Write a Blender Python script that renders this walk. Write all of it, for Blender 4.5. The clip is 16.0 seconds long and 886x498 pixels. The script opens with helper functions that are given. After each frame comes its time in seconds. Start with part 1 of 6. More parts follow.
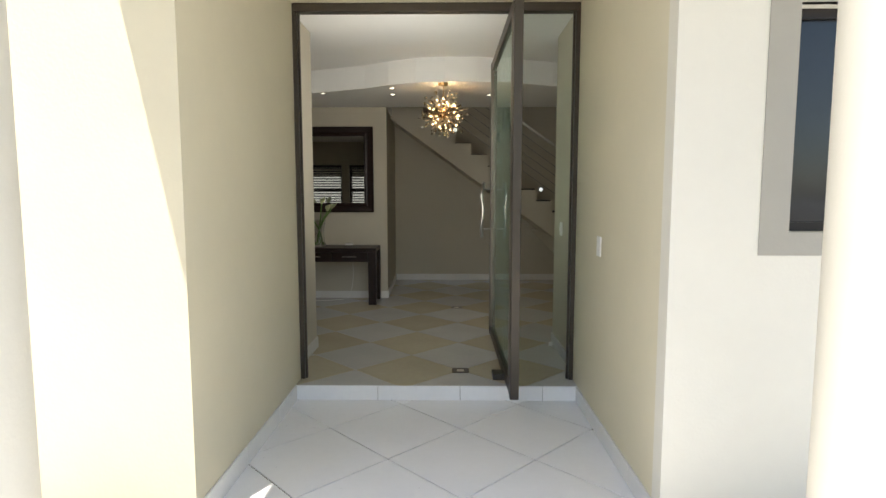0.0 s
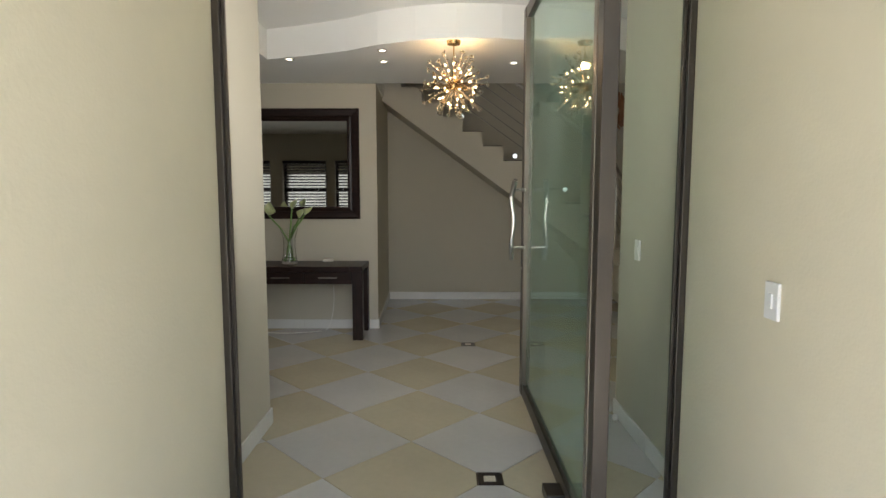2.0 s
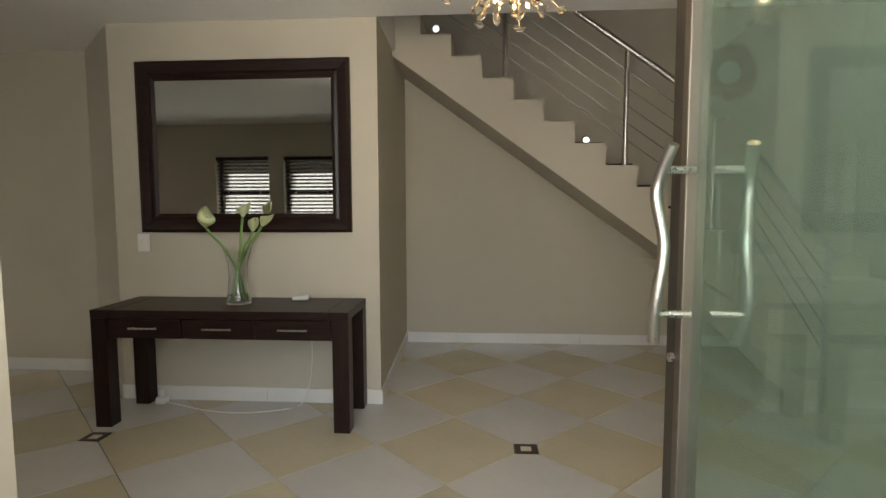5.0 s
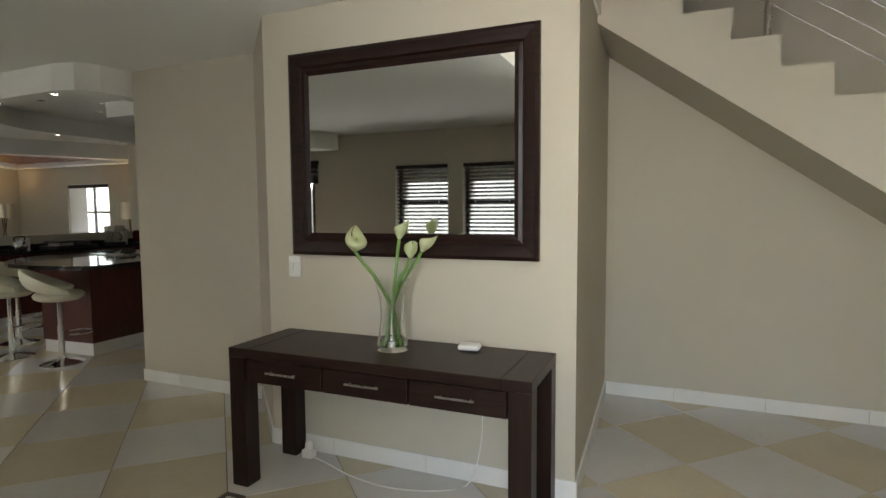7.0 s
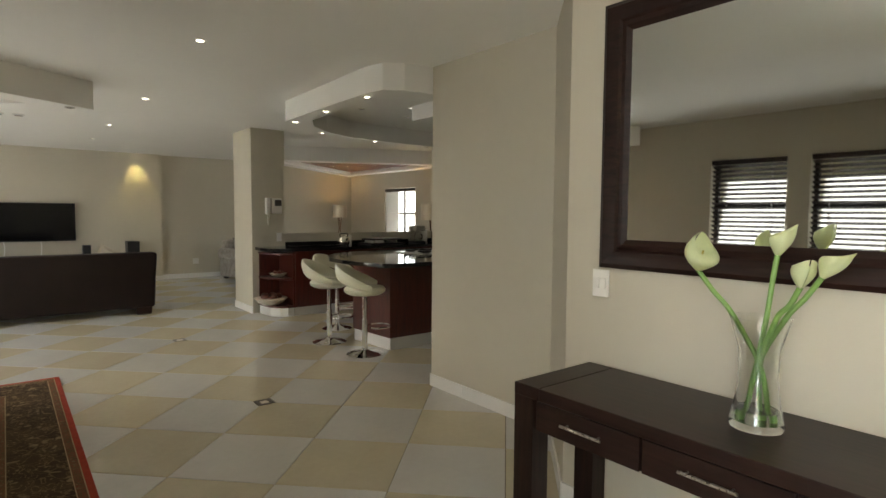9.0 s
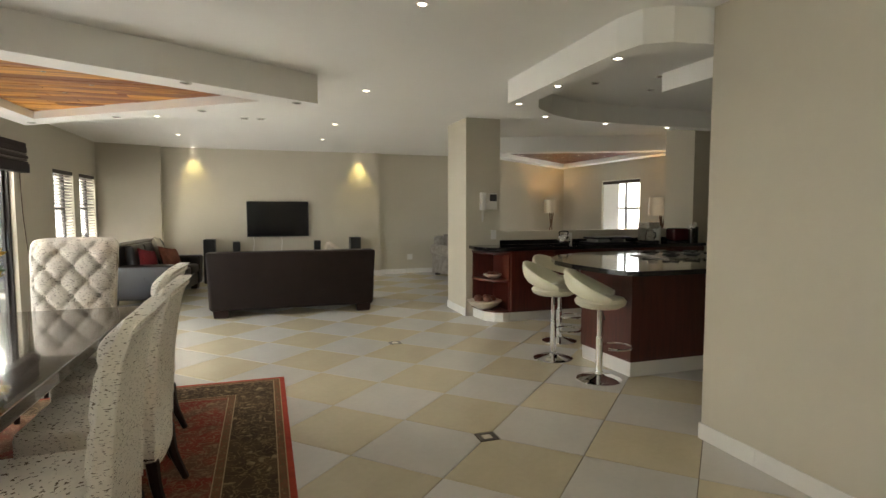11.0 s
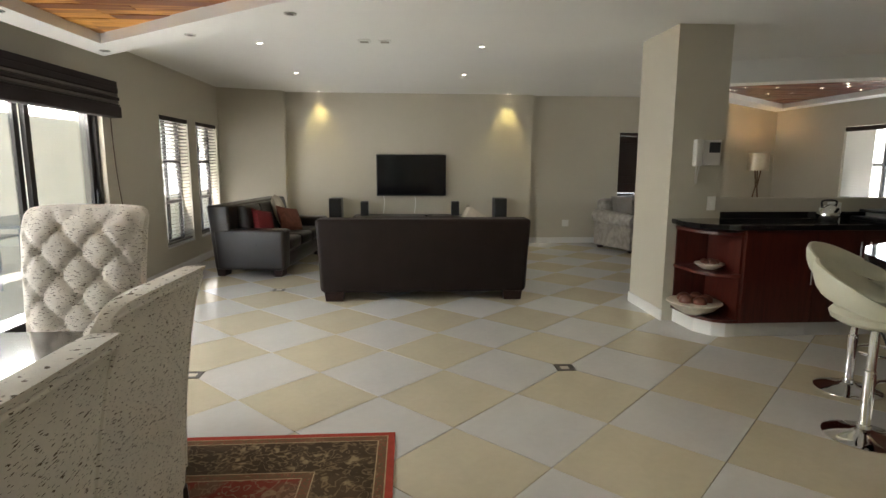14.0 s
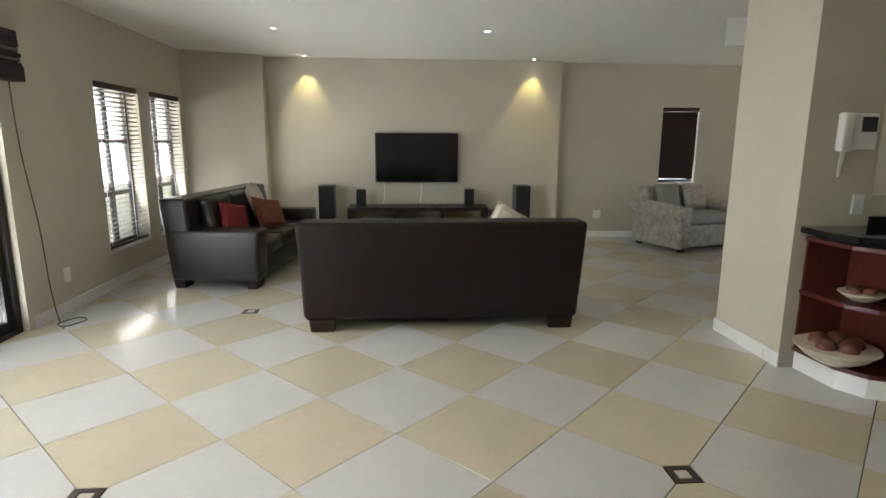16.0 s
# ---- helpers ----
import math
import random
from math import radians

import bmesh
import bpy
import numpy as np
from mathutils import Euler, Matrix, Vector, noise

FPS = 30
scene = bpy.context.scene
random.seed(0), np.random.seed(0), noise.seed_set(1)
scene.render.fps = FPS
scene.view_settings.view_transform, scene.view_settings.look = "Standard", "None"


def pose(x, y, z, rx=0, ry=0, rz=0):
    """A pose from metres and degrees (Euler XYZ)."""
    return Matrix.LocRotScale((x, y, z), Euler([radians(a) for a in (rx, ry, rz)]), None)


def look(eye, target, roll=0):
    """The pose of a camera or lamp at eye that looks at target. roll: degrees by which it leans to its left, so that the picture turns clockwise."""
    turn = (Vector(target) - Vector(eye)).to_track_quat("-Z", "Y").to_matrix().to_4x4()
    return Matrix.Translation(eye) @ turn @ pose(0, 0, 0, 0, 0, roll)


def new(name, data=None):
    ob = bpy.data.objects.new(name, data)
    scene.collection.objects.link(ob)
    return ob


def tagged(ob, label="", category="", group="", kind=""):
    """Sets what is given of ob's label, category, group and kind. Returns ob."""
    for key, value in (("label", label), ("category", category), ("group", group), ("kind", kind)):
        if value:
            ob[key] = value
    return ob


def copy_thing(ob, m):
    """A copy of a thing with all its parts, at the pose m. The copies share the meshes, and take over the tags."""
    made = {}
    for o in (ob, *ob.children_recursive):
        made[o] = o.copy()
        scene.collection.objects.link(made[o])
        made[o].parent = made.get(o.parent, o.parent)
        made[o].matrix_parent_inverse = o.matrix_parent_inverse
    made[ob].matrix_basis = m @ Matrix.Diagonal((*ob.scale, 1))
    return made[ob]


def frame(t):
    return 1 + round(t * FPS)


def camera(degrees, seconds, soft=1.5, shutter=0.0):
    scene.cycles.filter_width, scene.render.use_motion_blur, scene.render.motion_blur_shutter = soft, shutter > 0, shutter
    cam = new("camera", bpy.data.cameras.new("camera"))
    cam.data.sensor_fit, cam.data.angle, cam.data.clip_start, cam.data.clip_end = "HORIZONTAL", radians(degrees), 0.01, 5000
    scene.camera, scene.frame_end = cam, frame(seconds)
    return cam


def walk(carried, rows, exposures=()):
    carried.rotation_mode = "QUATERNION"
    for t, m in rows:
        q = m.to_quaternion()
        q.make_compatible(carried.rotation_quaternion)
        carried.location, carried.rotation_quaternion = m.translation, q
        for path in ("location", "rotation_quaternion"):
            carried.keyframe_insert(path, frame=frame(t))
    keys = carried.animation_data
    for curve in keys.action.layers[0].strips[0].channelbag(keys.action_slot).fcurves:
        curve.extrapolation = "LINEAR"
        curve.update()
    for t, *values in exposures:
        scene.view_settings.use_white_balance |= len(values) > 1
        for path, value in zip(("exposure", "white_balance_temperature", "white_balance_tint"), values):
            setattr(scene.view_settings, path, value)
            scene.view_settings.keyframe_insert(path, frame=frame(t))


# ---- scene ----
cam = camera(77.5, 16.0)
PATH = [
    (0, (-0.089, -0.427, 1.402), (-0.113, 1.564, 1.213), -0.0),
    (0.5, (-0.106, 0.025, 1.416), (-0.123, 2.015, 1.221), -0.0),
    (1, (-0.154, 0.438, 1.426), (-0.165, 2.428, 1.231), 0.0),
    (1.5, (-0.207, 0.838, 1.43), (-0.208, 2.828, 1.234), 0.1),
    (2, (-0.233, 1.249, 1.437), (-0.237, 3.24, 1.244), -0.0),
    (2.5, (-0.273, 1.648, 1.435), (-0.277, 3.639, 1.243), -0.2),
    (3, (-0.296, 2.039, 1.423), (-0.296, 4.03, 1.233), 0.2),
    (5.3, (-0.245, 3.648, 1.388), (-0.43, 5.632, 1.224), -0.3),
    (5.5, (-0.25, 3.768, 1.386), (-0.468, 5.749, 1.226), -0.35),
    (6, (-0.315, 4.015, 1.42), (-0.674, 5.977, 1.266), -0.45),
    (6.5, (-0.39, 4.245, 1.458), (-0.956, 6.158, 1.3), -0.4),
    (7, (-0.513, 4.455, 1.452), (-1.288, 6.294, 1.306), -0.4),
    (7.5, (-0.625, 4.685, 1.443), (-1.676, 6.382, 1.303), -0.4),
    (8, (-0.738, 4.834, 1.429), (-2.013, 6.369, 1.296), -0.2),
    (8.5, (-0.908, 4.926, 1.447), (-2.331, 6.324, 1.317), 0.1),
    (9, (-1.086, 5.006, 1.425), (-2.648, 6.248, 1.298), 0.4),
    (9.5, (-1.243, 5.1, 1.424), (-2.945, 6.143, 1.296), 0.4),
    (10, (-1.451, 5.172, 1.416), (-3.25, 6.035, 1.283), 0.4),
    (10.2, (-1.558, 5.161, 1.429), (-3.379, 5.976, 1.296), 0.5),
    (12.3, (-2.802, 5.396, 1.41), (-4.77, 5.695, 1.215), -0.2),
    (12.5, (-2.94, 5.427, 1.422), (-4.911, 5.691, 1.217), 0.3),
    (13, (-3.271, 5.449, 1.423), (-5.249, 5.643, 1.201), 0.2),
    (13.5, (-3.636, 5.435, 1.412), (-5.614, 5.591, 1.16), 0.2),
    (14, (-4.018, 5.402, 1.413), (-5.991, 5.529, 1.109), 0.2),
    (14.5, (-4.387, 5.353, 1.437), (-6.355, 5.475, 1.102), 0.1),
    (15, (-4.772, 5.317, 1.442), (-6.737, 5.444, 1.092), 0.2),
    (15.5, (-5.154, 5.276, 1.449), (-7.116, 5.41, 1.084), 0.2),
    (16, (-5.536, 5.266, 1.446), (-7.494, 5.409, 1.066), 0.3),
]
walk(cam, [(t, look(eye, target, roll)) for t, eye, target, roll in PATH],
     exposures=[(0.0, 0.98, 6850, 10), (1.0, 1.27, 6750, 10), (2.5, 1.55, 6600, 12), (3.2, 1.65, 6600, 13), (5.3, 2.25, 6950, 13), (6.2, 2.45, 6600, 11), (7.0, 2.6, 6450, 10), (8.0, 2.75, 6450, 9),
                (8.5, 2.95, 6900, 10), (9.0, 3.05, 6850, 10), (10.0, 3.25, 6900, 10), (12.5, 3.35, 6700, 11), (14.0, 3.1, 6550, 11), (15.0, 3.05, 6350, 11), (16.0, 3.3, 6250, 11)])

# ---- world, sun and large lights ----
world = bpy.data.worlds.new("sky")
scene.world = world
world.use_nodes = True
wn = world.node_tree
sky = wn.nodes.new("ShaderNodeTexSky")
sky.sky_type, sky.sun_disc = "NISHITA", False
SUN = Vector((0.26, 0.49, -1.37)).normalized()
sky.sun_elevation = math.asin(-SUN.z)
sky.sun_rotation = math.atan2(-SUN.x, -SUN.y)
wn.links.new(sky.outputs[0], wn.nodes["Background"].inputs[0])
wn.nodes["Background"].inputs[1].default_value = 0.15
sun = new("sun", bpy.data.lights.new("sun", "SUN"))
sun.data.energy, sun.data.angle, sun.data.color = 4.5, radians(0.5), (1.0, 0.96, 0.9)
sun.matrix_world = look((-3, -6, 15), Vector((-3, -6, 15)) + SUN)


def window_light(name, x, y, z, sx, sz, turn, watts):
    """Sky light that comes in through an opening; it shines along +y turned by turn degrees."""
    ob = new(name, bpy.data.lights.new(name, "AREA"))
    ob.data.shape, ob.data.size, ob.data.size_y, ob.data.energy = "RECTANGLE", sx, sz, watts
    ob.data.color = (1.0, 0.98, 0.95)
    ob.matrix_world = pose(x, y, z, 104, 0, turn)
    return ob


sd_light = window_light("sliding_door_daylight", -7.8, 2.12, 1.9, 3.8, 0.16, 0, 12)
sd_light.matrix_world = pose(-7.8, 2.12, 1.9, 90)
sill_light = window_light("sliding_door_bounce", -7.8, 2.08, 0.08, 3.7, 0.1, 0, 5)
sill_light.matrix_world = pose(-7.8, 2.08, 0.08, 130)
for wx in (-11.52, -12.68):
    window_light("window_daylight", wx, 2.2, 1.2, 0.8, 1.5, 0, 4.5)
for wx in (-3.98, -2.9, -1.95):
    window_light("window_daylight", wx, 2.2, 1.25, 0.75, 1.5, 0, 1.1)
window_light("lounge_window_daylight", -11.6, 12.25, 1.4, 1.1, 1.0, 180, 2.6)
window_light("entrance_daylight", -0.5, 3.86, 1.85, 1.1, 1.5, 0, 5.5)
window_light("stair_hall_window_daylight", 1.65, 2.33, 1.72, 0.58, 0.9, 0, 1.6)

# ---- materials ----


def mat(name, color, rough=0.6, metal=0.0, vary=0.12, scale=6.0, bump=0.0, bump_scale=60.0, rand=0.0, fine=0.5, coat=0.0, island=False, spec=0.5):
    """A principled material with soft large stains, finer grain and a little relief."""
    m = bpy.data.materials.new(name)
    m.use_nodes = True
    t = m.node_tree
    b = t.nodes["Principled BSDF"]
    tex = t.nodes.new("ShaderNodeTexCoord")
    n1 = t.nodes.new("ShaderNodeTexNoise")
    n1.inputs["Scale"].default_value, n1.inputs["Detail"].default_value = scale, 4
    n2 = t.nodes.new("ShaderNodeTexNoise")
    n2.inputs["Scale"].default_value, n2.inputs["Detail"].default_value = scale * 9, 3
    t.links.new(tex.outputs["Object"], n1.inputs[0])
    t.links.new(tex.outputs["Object"], n2.inputs[0])
    mix = t.nodes.new("ShaderNodeMath")
    mix.operation = "MULTIPLY_ADD"
    mix.inputs[1].default_value = fine
    t.links.new(n2.outputs[0], mix.inputs[0])
    t.links.new(n1.outputs[0], mix.inputs[2])
    value = mix.outputs[0]
    if rand:
        if island:
            src = t.nodes.new("ShaderNodeNewGeometry").outputs["Random Per Island"]
        else:
            src = t.nodes.new("ShaderNodeObjectInfo").outputs["Random"]
        add = t.nodes.new("ShaderNodeMath")
        add.operation, add.inputs[1].default_value = "MULTIPLY_ADD", rand
        t.links.new(src, add.inputs[0])
        t.links.new(value, add.inputs[2])
        value = add.outputs[0]
    mid = 0.5 + fine * 0.5 + rand * 0.5
    mr = t.nodes.new("ShaderNodeMapRange")
    mr.inputs[1].default_value, mr.inputs[2].default_value = mid - 0.5, mid + 0.5
    mr.inputs[3].default_value, mr.inputs[4].default_value = 1 - vary, 1 + vary
    t.links.new(value, mr.inputs[0])
    sc = t.nodes.new("ShaderNodeVectorMath")
    sc.operation = "SCALE"
    sc.inputs[0].default_value = color
    t.links.new(mr.outputs[0], sc.inputs["Scale"])
    t.links.new(sc.outputs[0], b.inputs["Base Color"])
    b.inputs["Roughness"].default_value, b.inputs["Metallic"].default_value = rough, metal
    if rough > 0.12:
        rr = t.nodes.new("ShaderNodeMapRange")
        rr.inputs[3].default_value, rr.inputs[4].default_value = rough * 0.82, min(1, rough * 1.18)
        t.links.new(n2.outputs[0], rr.inputs[0])
        t.links.new(rr.outputs[0], b.inputs["Roughness"])
    b.inputs["Coat Weight"].default_value, b.inputs["Specular IOR Level"].default_value = coat, spec
    if bump:
        n3 = t.nodes.new("ShaderNodeTexNoise")
        n3.inputs["Scale"].default_value, n3.inputs["Detail"].default_value = bump_scale, 3
        t.links.new(tex.outputs["Object"], n3.inputs[0])
        bp = t.nodes.new("ShaderNodeBump")
        bp.inputs["Strength"].default_value, bp.inputs["Distance"].default_value = bump, 0.004
        t.links.new(n3.outputs[0], bp.inputs["Height"])
        t.links.new(bp.outputs[0], b.inputs["Normal"])
    return m


def glow(name, color, strength):
    m = mat(name, color, 0.4)
    b = m.node_tree.nodes["Principled BSDF"]
    b.inputs["Emission Color"].default_value, b.inputs["Emission Strength"].default_value = (*color, 1), strength
    return m


def glass(name, color=(1, 1, 1), rough=0.0, ior=1.45, clear=0.0, milk=0.0):
    """Glass; clear: the share that goes straight through, for thin panes."""
    m = bpy.data.materials.new(name)
    m.use_nodes = True
    t = m.node_tree
    b = t.nodes["Principled BSDF"]
    b.inputs["Base Color"].default_value = (*color, 1)
    b.inputs["Roughness"].default_value, b.inputs["IOR"].default_value = rough, ior
    b.inputs["Transmission Weight"].default_value = 1
    if clear:
        tr = t.nodes.new("ShaderNodeBsdfTransparent")
        tr.inputs[0].default_value = (*color, 1)
        mx = t.nodes.new("ShaderNodeMixShader")
        mx.inputs[0].default_value = clear
        t.links.new(b.outputs[0], mx.inputs[1])
        t.links.new(tr.outputs[0], mx.inputs[2])
        t.links.new(mx.outputs[0], t.nodes["Material Output"].inputs[0])
        if milk:
            df = t.nodes.new("ShaderNodeBsdfTranslucent")
            df.inputs[0].default_value = (*color, 1)
            d2 = t.nodes.new("ShaderNodeBsdfDiffuse")
            d2.inputs[0].default_value = (*color, 1)
            m2, m3 = t.nodes.new("ShaderNodeMixShader"), t.nodes.new("ShaderNodeMixShader")
            m3.inputs[0].default_value = milk
            t.links.new(df.outputs[0], m2.inputs[1])
            t.links.new(d2.outputs[0], m2.inputs[2])
            t.links.new(mx.outputs[0], m3.inputs[1])
            t.links.new(m2.outputs[0], m3.inputs[2])
            t.links.new(m3.outputs[0], t.nodes["Material Output"].inputs[0])
    return m


def grain(name, dark, light, rough=0.35, stretch=(1, 14, 14), scale=3.0, rand=0.0, island=False, coat=0.0, spec=0.5):
    """Wood: grain drawn out along the axis with the smallest stretch."""
    m = bpy.data.materials.new(name)
    m.use_nodes = True
    t = m.node_tree
    b = t.nodes["Principled BSDF"]
    tex, mp = t.nodes.new("ShaderNodeTexCoord"), t.nodes.new("ShaderNodeMapping")
    mp.inputs["Scale"].default_value = stretch
    t.links.new(tex.outputs["Object"], mp.inputs[0])
    n = t.nodes.new("ShaderNodeTexNoise")
    n.inputs["Scale"].default_value, n.inputs["Detail"].default_value, n.inputs["Distortion"].default_value = scale, 6, 0.6
    t.links.new(mp.outputs[0], n.inputs[0])
    value = n.outputs[0]
    if rand:
        src = t.nodes.new("ShaderNodeNewGeometry").outputs["Random Per Island"] if island else t.nodes.new("ShaderNodeObjectInfo").outputs["Random"]
        off = t.nodes.new("ShaderNodeVectorMath")
        off.operation = "SCALE"
        off.inputs[0].default_value = (17, 31, 23)
        t.links.new(src, off.inputs["Scale"])
        t.links.new(off.outputs[0], mp.inputs["Location"])
        ad = t.nodes.new("ShaderNodeMath")
        ad.operation, ad.inputs[1].default_value = "MULTIPLY_ADD", rand
        t.links.new(src, ad.inputs[0])
        t.links.new(value, ad.inputs[2])
        sb = t.nodes.new("ShaderNodeMath")
        sb.operation, sb.inputs[1].default_value = "SUBTRACT", rand / 2
        t.links.new(ad.outputs[0], sb.inputs[0])
        value = sb.outputs[0]
    r = t.nodes.new("ShaderNodeValToRGB")
    r.color_ramp.elements[0].position, r.color_ramp.elements[0].color = 0.3, (*dark, 1)
    r.color_ramp.elements[1].position, r.color_ramp.elements[1].color = 0.72, (*light, 1)
    t.links.new(value, r.inputs[0])
    t.links.new(r.outputs[0], b.inputs["Base Color"])
    b.inputs["Roughness"].default_value, b.inputs["Coat Weight"].default_value, b.inputs["Specular IOR Level"].default_value = rough, coat, spec
    bp = t.nodes.new("ShaderNodeBump")
    bp.inputs["Strength"].default_value, bp.inputs["Distance"].default_value = 0.15, 0.002
    t.links.new(n.outputs[0], bp.inputs["Height"])
    t.links.new(bp.outputs[0], b.inputs["Normal"])
    return m


M_WALL = mat("taupe_wall_paint", (0.535, 0.495, 0.40), 0.75, vary=0.05, scale=1.2, bump=0.12, bump_scale=90)
M_OUT = mat("cream_outside_plaster", (0.66, 0.60, 0.44), 0.8, vary=0.06, scale=1.5, bump=0.25, bump_scale=70)
M_OUT_LIGHT = mat("pale_outside_plaster", (0.70, 0.67, 0.58), 0.8, vary=0.05, scale=1.5, bump=0.25, bump_scale=70)
M_SURROUND = mat("grey_window_surround", (0.36, 0.34, 0.29), 0.8, vary=0.05, bump=0.2)
M_CEIL = mat("white_ceiling_paint", (0.86, 0.85, 0.81), 0.85, vary=0.03, scale=1.0, bump=0.05)
M_GROUT = mat("dark_tile_grout", (0.13, 0.10, 0.07), 0.9, vary=0.3, scale=20)
M_TILE_W = mat("white_floor_tile", (0.56, 0.55, 0.52), 0.16, vary=0.09, scale=2.5, rand=0.5, bump=0.03, bump_scale=25)
M_TILE_B = mat("beige_floor_tile", (0.53, 0.475, 0.345), 0.16, vary=0.11, scale=2.5, rand=0.5, bump=0.03, bump_scale=25)
M_TILE_P = mat("white_porch_tile", (0.85, 0.845, 0.84), 0.3, vary=0.05, scale=3, rand=0.4)
M_SKIRT = mat("white_skirting_tile", (0.78, 0.77, 0.74), 0.25, vary=0.05, scale=4, rand=0.3)
M_INSET_D = mat("dark_mosaic_inset", (0.035, 0.025, 0.018), 0.35, vary=0.5, scale=60)
M_INSET_L = mat("pale_mosaic_inset", (0.55, 0.5, 0.4), 0.35, vary=0.3, scale=60)
M_ALU = mat("bronze_door_frame", (0.07, 0.058, 0.045), 0.38, metal=0.5, vary=0.12, scale=8)
M_BLACKALU = mat("dark_window_frame", (0.022, 0.017, 0.014), 0.4, metal=0.2, vary=0.2)
M_STEEL = mat("brushed_steel", (0.55, 0.53, 0.49), 0.28, metal=1.0, vary=0.08, scale=15)
M_HANDLE = mat("satin_steel_handle", (0.58, 0.56, 0.52), 0.3, metal=1.0, vary=0.03, scale=2, fine=0.1)
M_STEEL2 = mat("dull_steel_rod", (0.26, 0.245, 0.22), 0.4, metal=1.0, vary=0.1, scale=15)
M_CHROME = mat("chrome", (0.82, 0.82, 0.82), 0.06, metal=1.0, vary=0.02)
M_GLASSDOOR = glass("green_door_glass", (0.68, 0.87, 0.78), 0.0, 1.55, clear=0.2, milk=0.07)
M_PANE = glass("window_glass", (0.95, 0.97, 0.96), 0.0, 1.45, clear=0.6)
M_CLEAR = glass("clear_glass", (0.97, 0.99, 0.98), 0.0, 1.45)
M_WENGE = grain("dark_stained_wood", (0.009, 0.004, 0.003), (0.026, 0.0105, 0.0075), 0.36, (1.5, 16, 16), 3, spec=0.3)
M_WENGE_V = grain("dark_stained_upright_wood", (0.009, 0.004, 0.003), (0.026, 0.0105, 0.0075), 0.36, (16, 16, 1.5), 3, spec=0.3)
M_CHERRY = grain("red_cherry_veneer", (0.06, 0.012, 0.008), (0.105, 0.02, 0.013), 0.28, (14, 14, 1.2), 2.5, coat=0.4)
M_CEDAR = grain("cedar_ceiling_boards", (0.22, 0.06, 0.010), (0.74, 0.36, 0.07), 0.45, (9, 0.9, 9), 2.2, rand=0.45, island=True)
M_MAHOG = grain("red_ceiling_boards", (0.07, 0.016, 0.008), (0.19, 0.05, 0.024), 0.4, (9, 0.9, 9), 2.2, rand=0.3, island=True)
M_GRANITE = mat("black_granite", (0.012, 0.011, 0.012), 0.06, vary=0.6, scale=90)
M_LEATHER = mat("dark_brown_leather", (0.014, 0.008, 0.0062), 0.5, spec=0.2, vary=0.3, scale=5, bump=0.35, bump_scale=140)
M_LEATHER2 = mat("black_brown_leather", (0.015, 0.010, 0.0085), 0.3, spec=0.45, vary=0.3, scale=5, bump=0.4, bump_scale=110)
M_CREAM = mat("cream_leatherette", (0.74, 0.73, 0.58), 0.4, vary=0.05, scale=6, bump=0.1, bump_scale=120)
M_WHITE = mat("white_plastic", (0.78, 0.77, 0.73), 0.35, vary=0.03)
M_BLACK = mat("black_plastic", (0.012, 0.012, 0.013), 0.35, vary=0.25)
M_SCREEN = mat("dark_screen_glass", (0.006, 0.006, 0.008), 0.12, vary=0.1)
M_BULB = glow("warm_bulb", (1.0, 0.72, 0.38), 6.0)
M_DOWN = glow("lit_downlight_lens", (1.0, 0.9, 0.72), 3.0)
M_DOWN_OFF = mat("unlit_downlight_lens", (0.16, 0.155, 0.14), 0.2, vary=0.1)
M_SHADE = mat("champagne_lamp_shade", (0.58, 0.50, 0.38), 0.32, metal=0.6, vary=0.08, scale=20)
M_BRONZE = mat("bronze_lamp_base", (0.15, 0.08, 0.04), 0.35, metal=0.8, vary=0.15)

# ---- building blocks ----


def box(bm, x0, x1, y0, y1, z0, z1, bevel=0.0, seg=2):
    v = [bm.verts.new((x, y, z)) for x in (x0, x1) for y in (y0, y1) for z in (z0, z1)]
    fs = [bm.faces.new([v[i] for i in q]) for q in ((0, 1, 3, 2), (4, 6, 7, 5), (0, 4, 5, 1), (2, 3, 7, 6), (0, 2, 6, 4), (1, 5, 7, 3))]
    if bevel:
        bmesh.ops.bevel(bm, geom=list({e for f in fs for e in f.edges}), offset=bevel, segments=seg, affect="EDGES", profile=0.5)
    return bm


def mesh(bm, name, material, smooth=False):
    bmesh.ops.recalc_face_normals(bm, faces=bm.faces)
    me = bpy.data.meshes.new(name)
    bm.to_mesh(me)
    bm.free()
    me.materials.append(material)
    if smooth:
        for p in me.polygons:
            p.use_smooth = True
        me.set_sharp_from_angle(angle=radians(40))
    return me


def part(name, bm, material, parent=None, label="", smooth=False):
    """One mesh object under a thing or a part."""
    ob = new(name, bm if isinstance(bm, bpy.types.Mesh) else mesh(bm, name, material, smooth))
    ob.parent = parent
    if label:
        ob["label"] = label
    return ob


def thing(name, m, label, category, group="", kind=""):
    ob = new(name)
    ob.empty_display_size = 0.1
    ob.matrix_basis = m
    return tagged(ob, label, category, group, kind)


def slab(bm, pts, z0, z1):
    """An upright prism over a plan outline."""
    a = [bm.verts.new((x, y, z0)) for x, y in pts]
    b = [bm.verts.new((x, y, z1)) for x, y in pts]
    n = len(pts)
    bm.faces.new(a[::-1])
    bm.faces.new(b)
    for i in range(n):
        bm.faces.new((a[i], a[(i + 1) % n], b[(i + 1) % n], b[i]))
    return bm


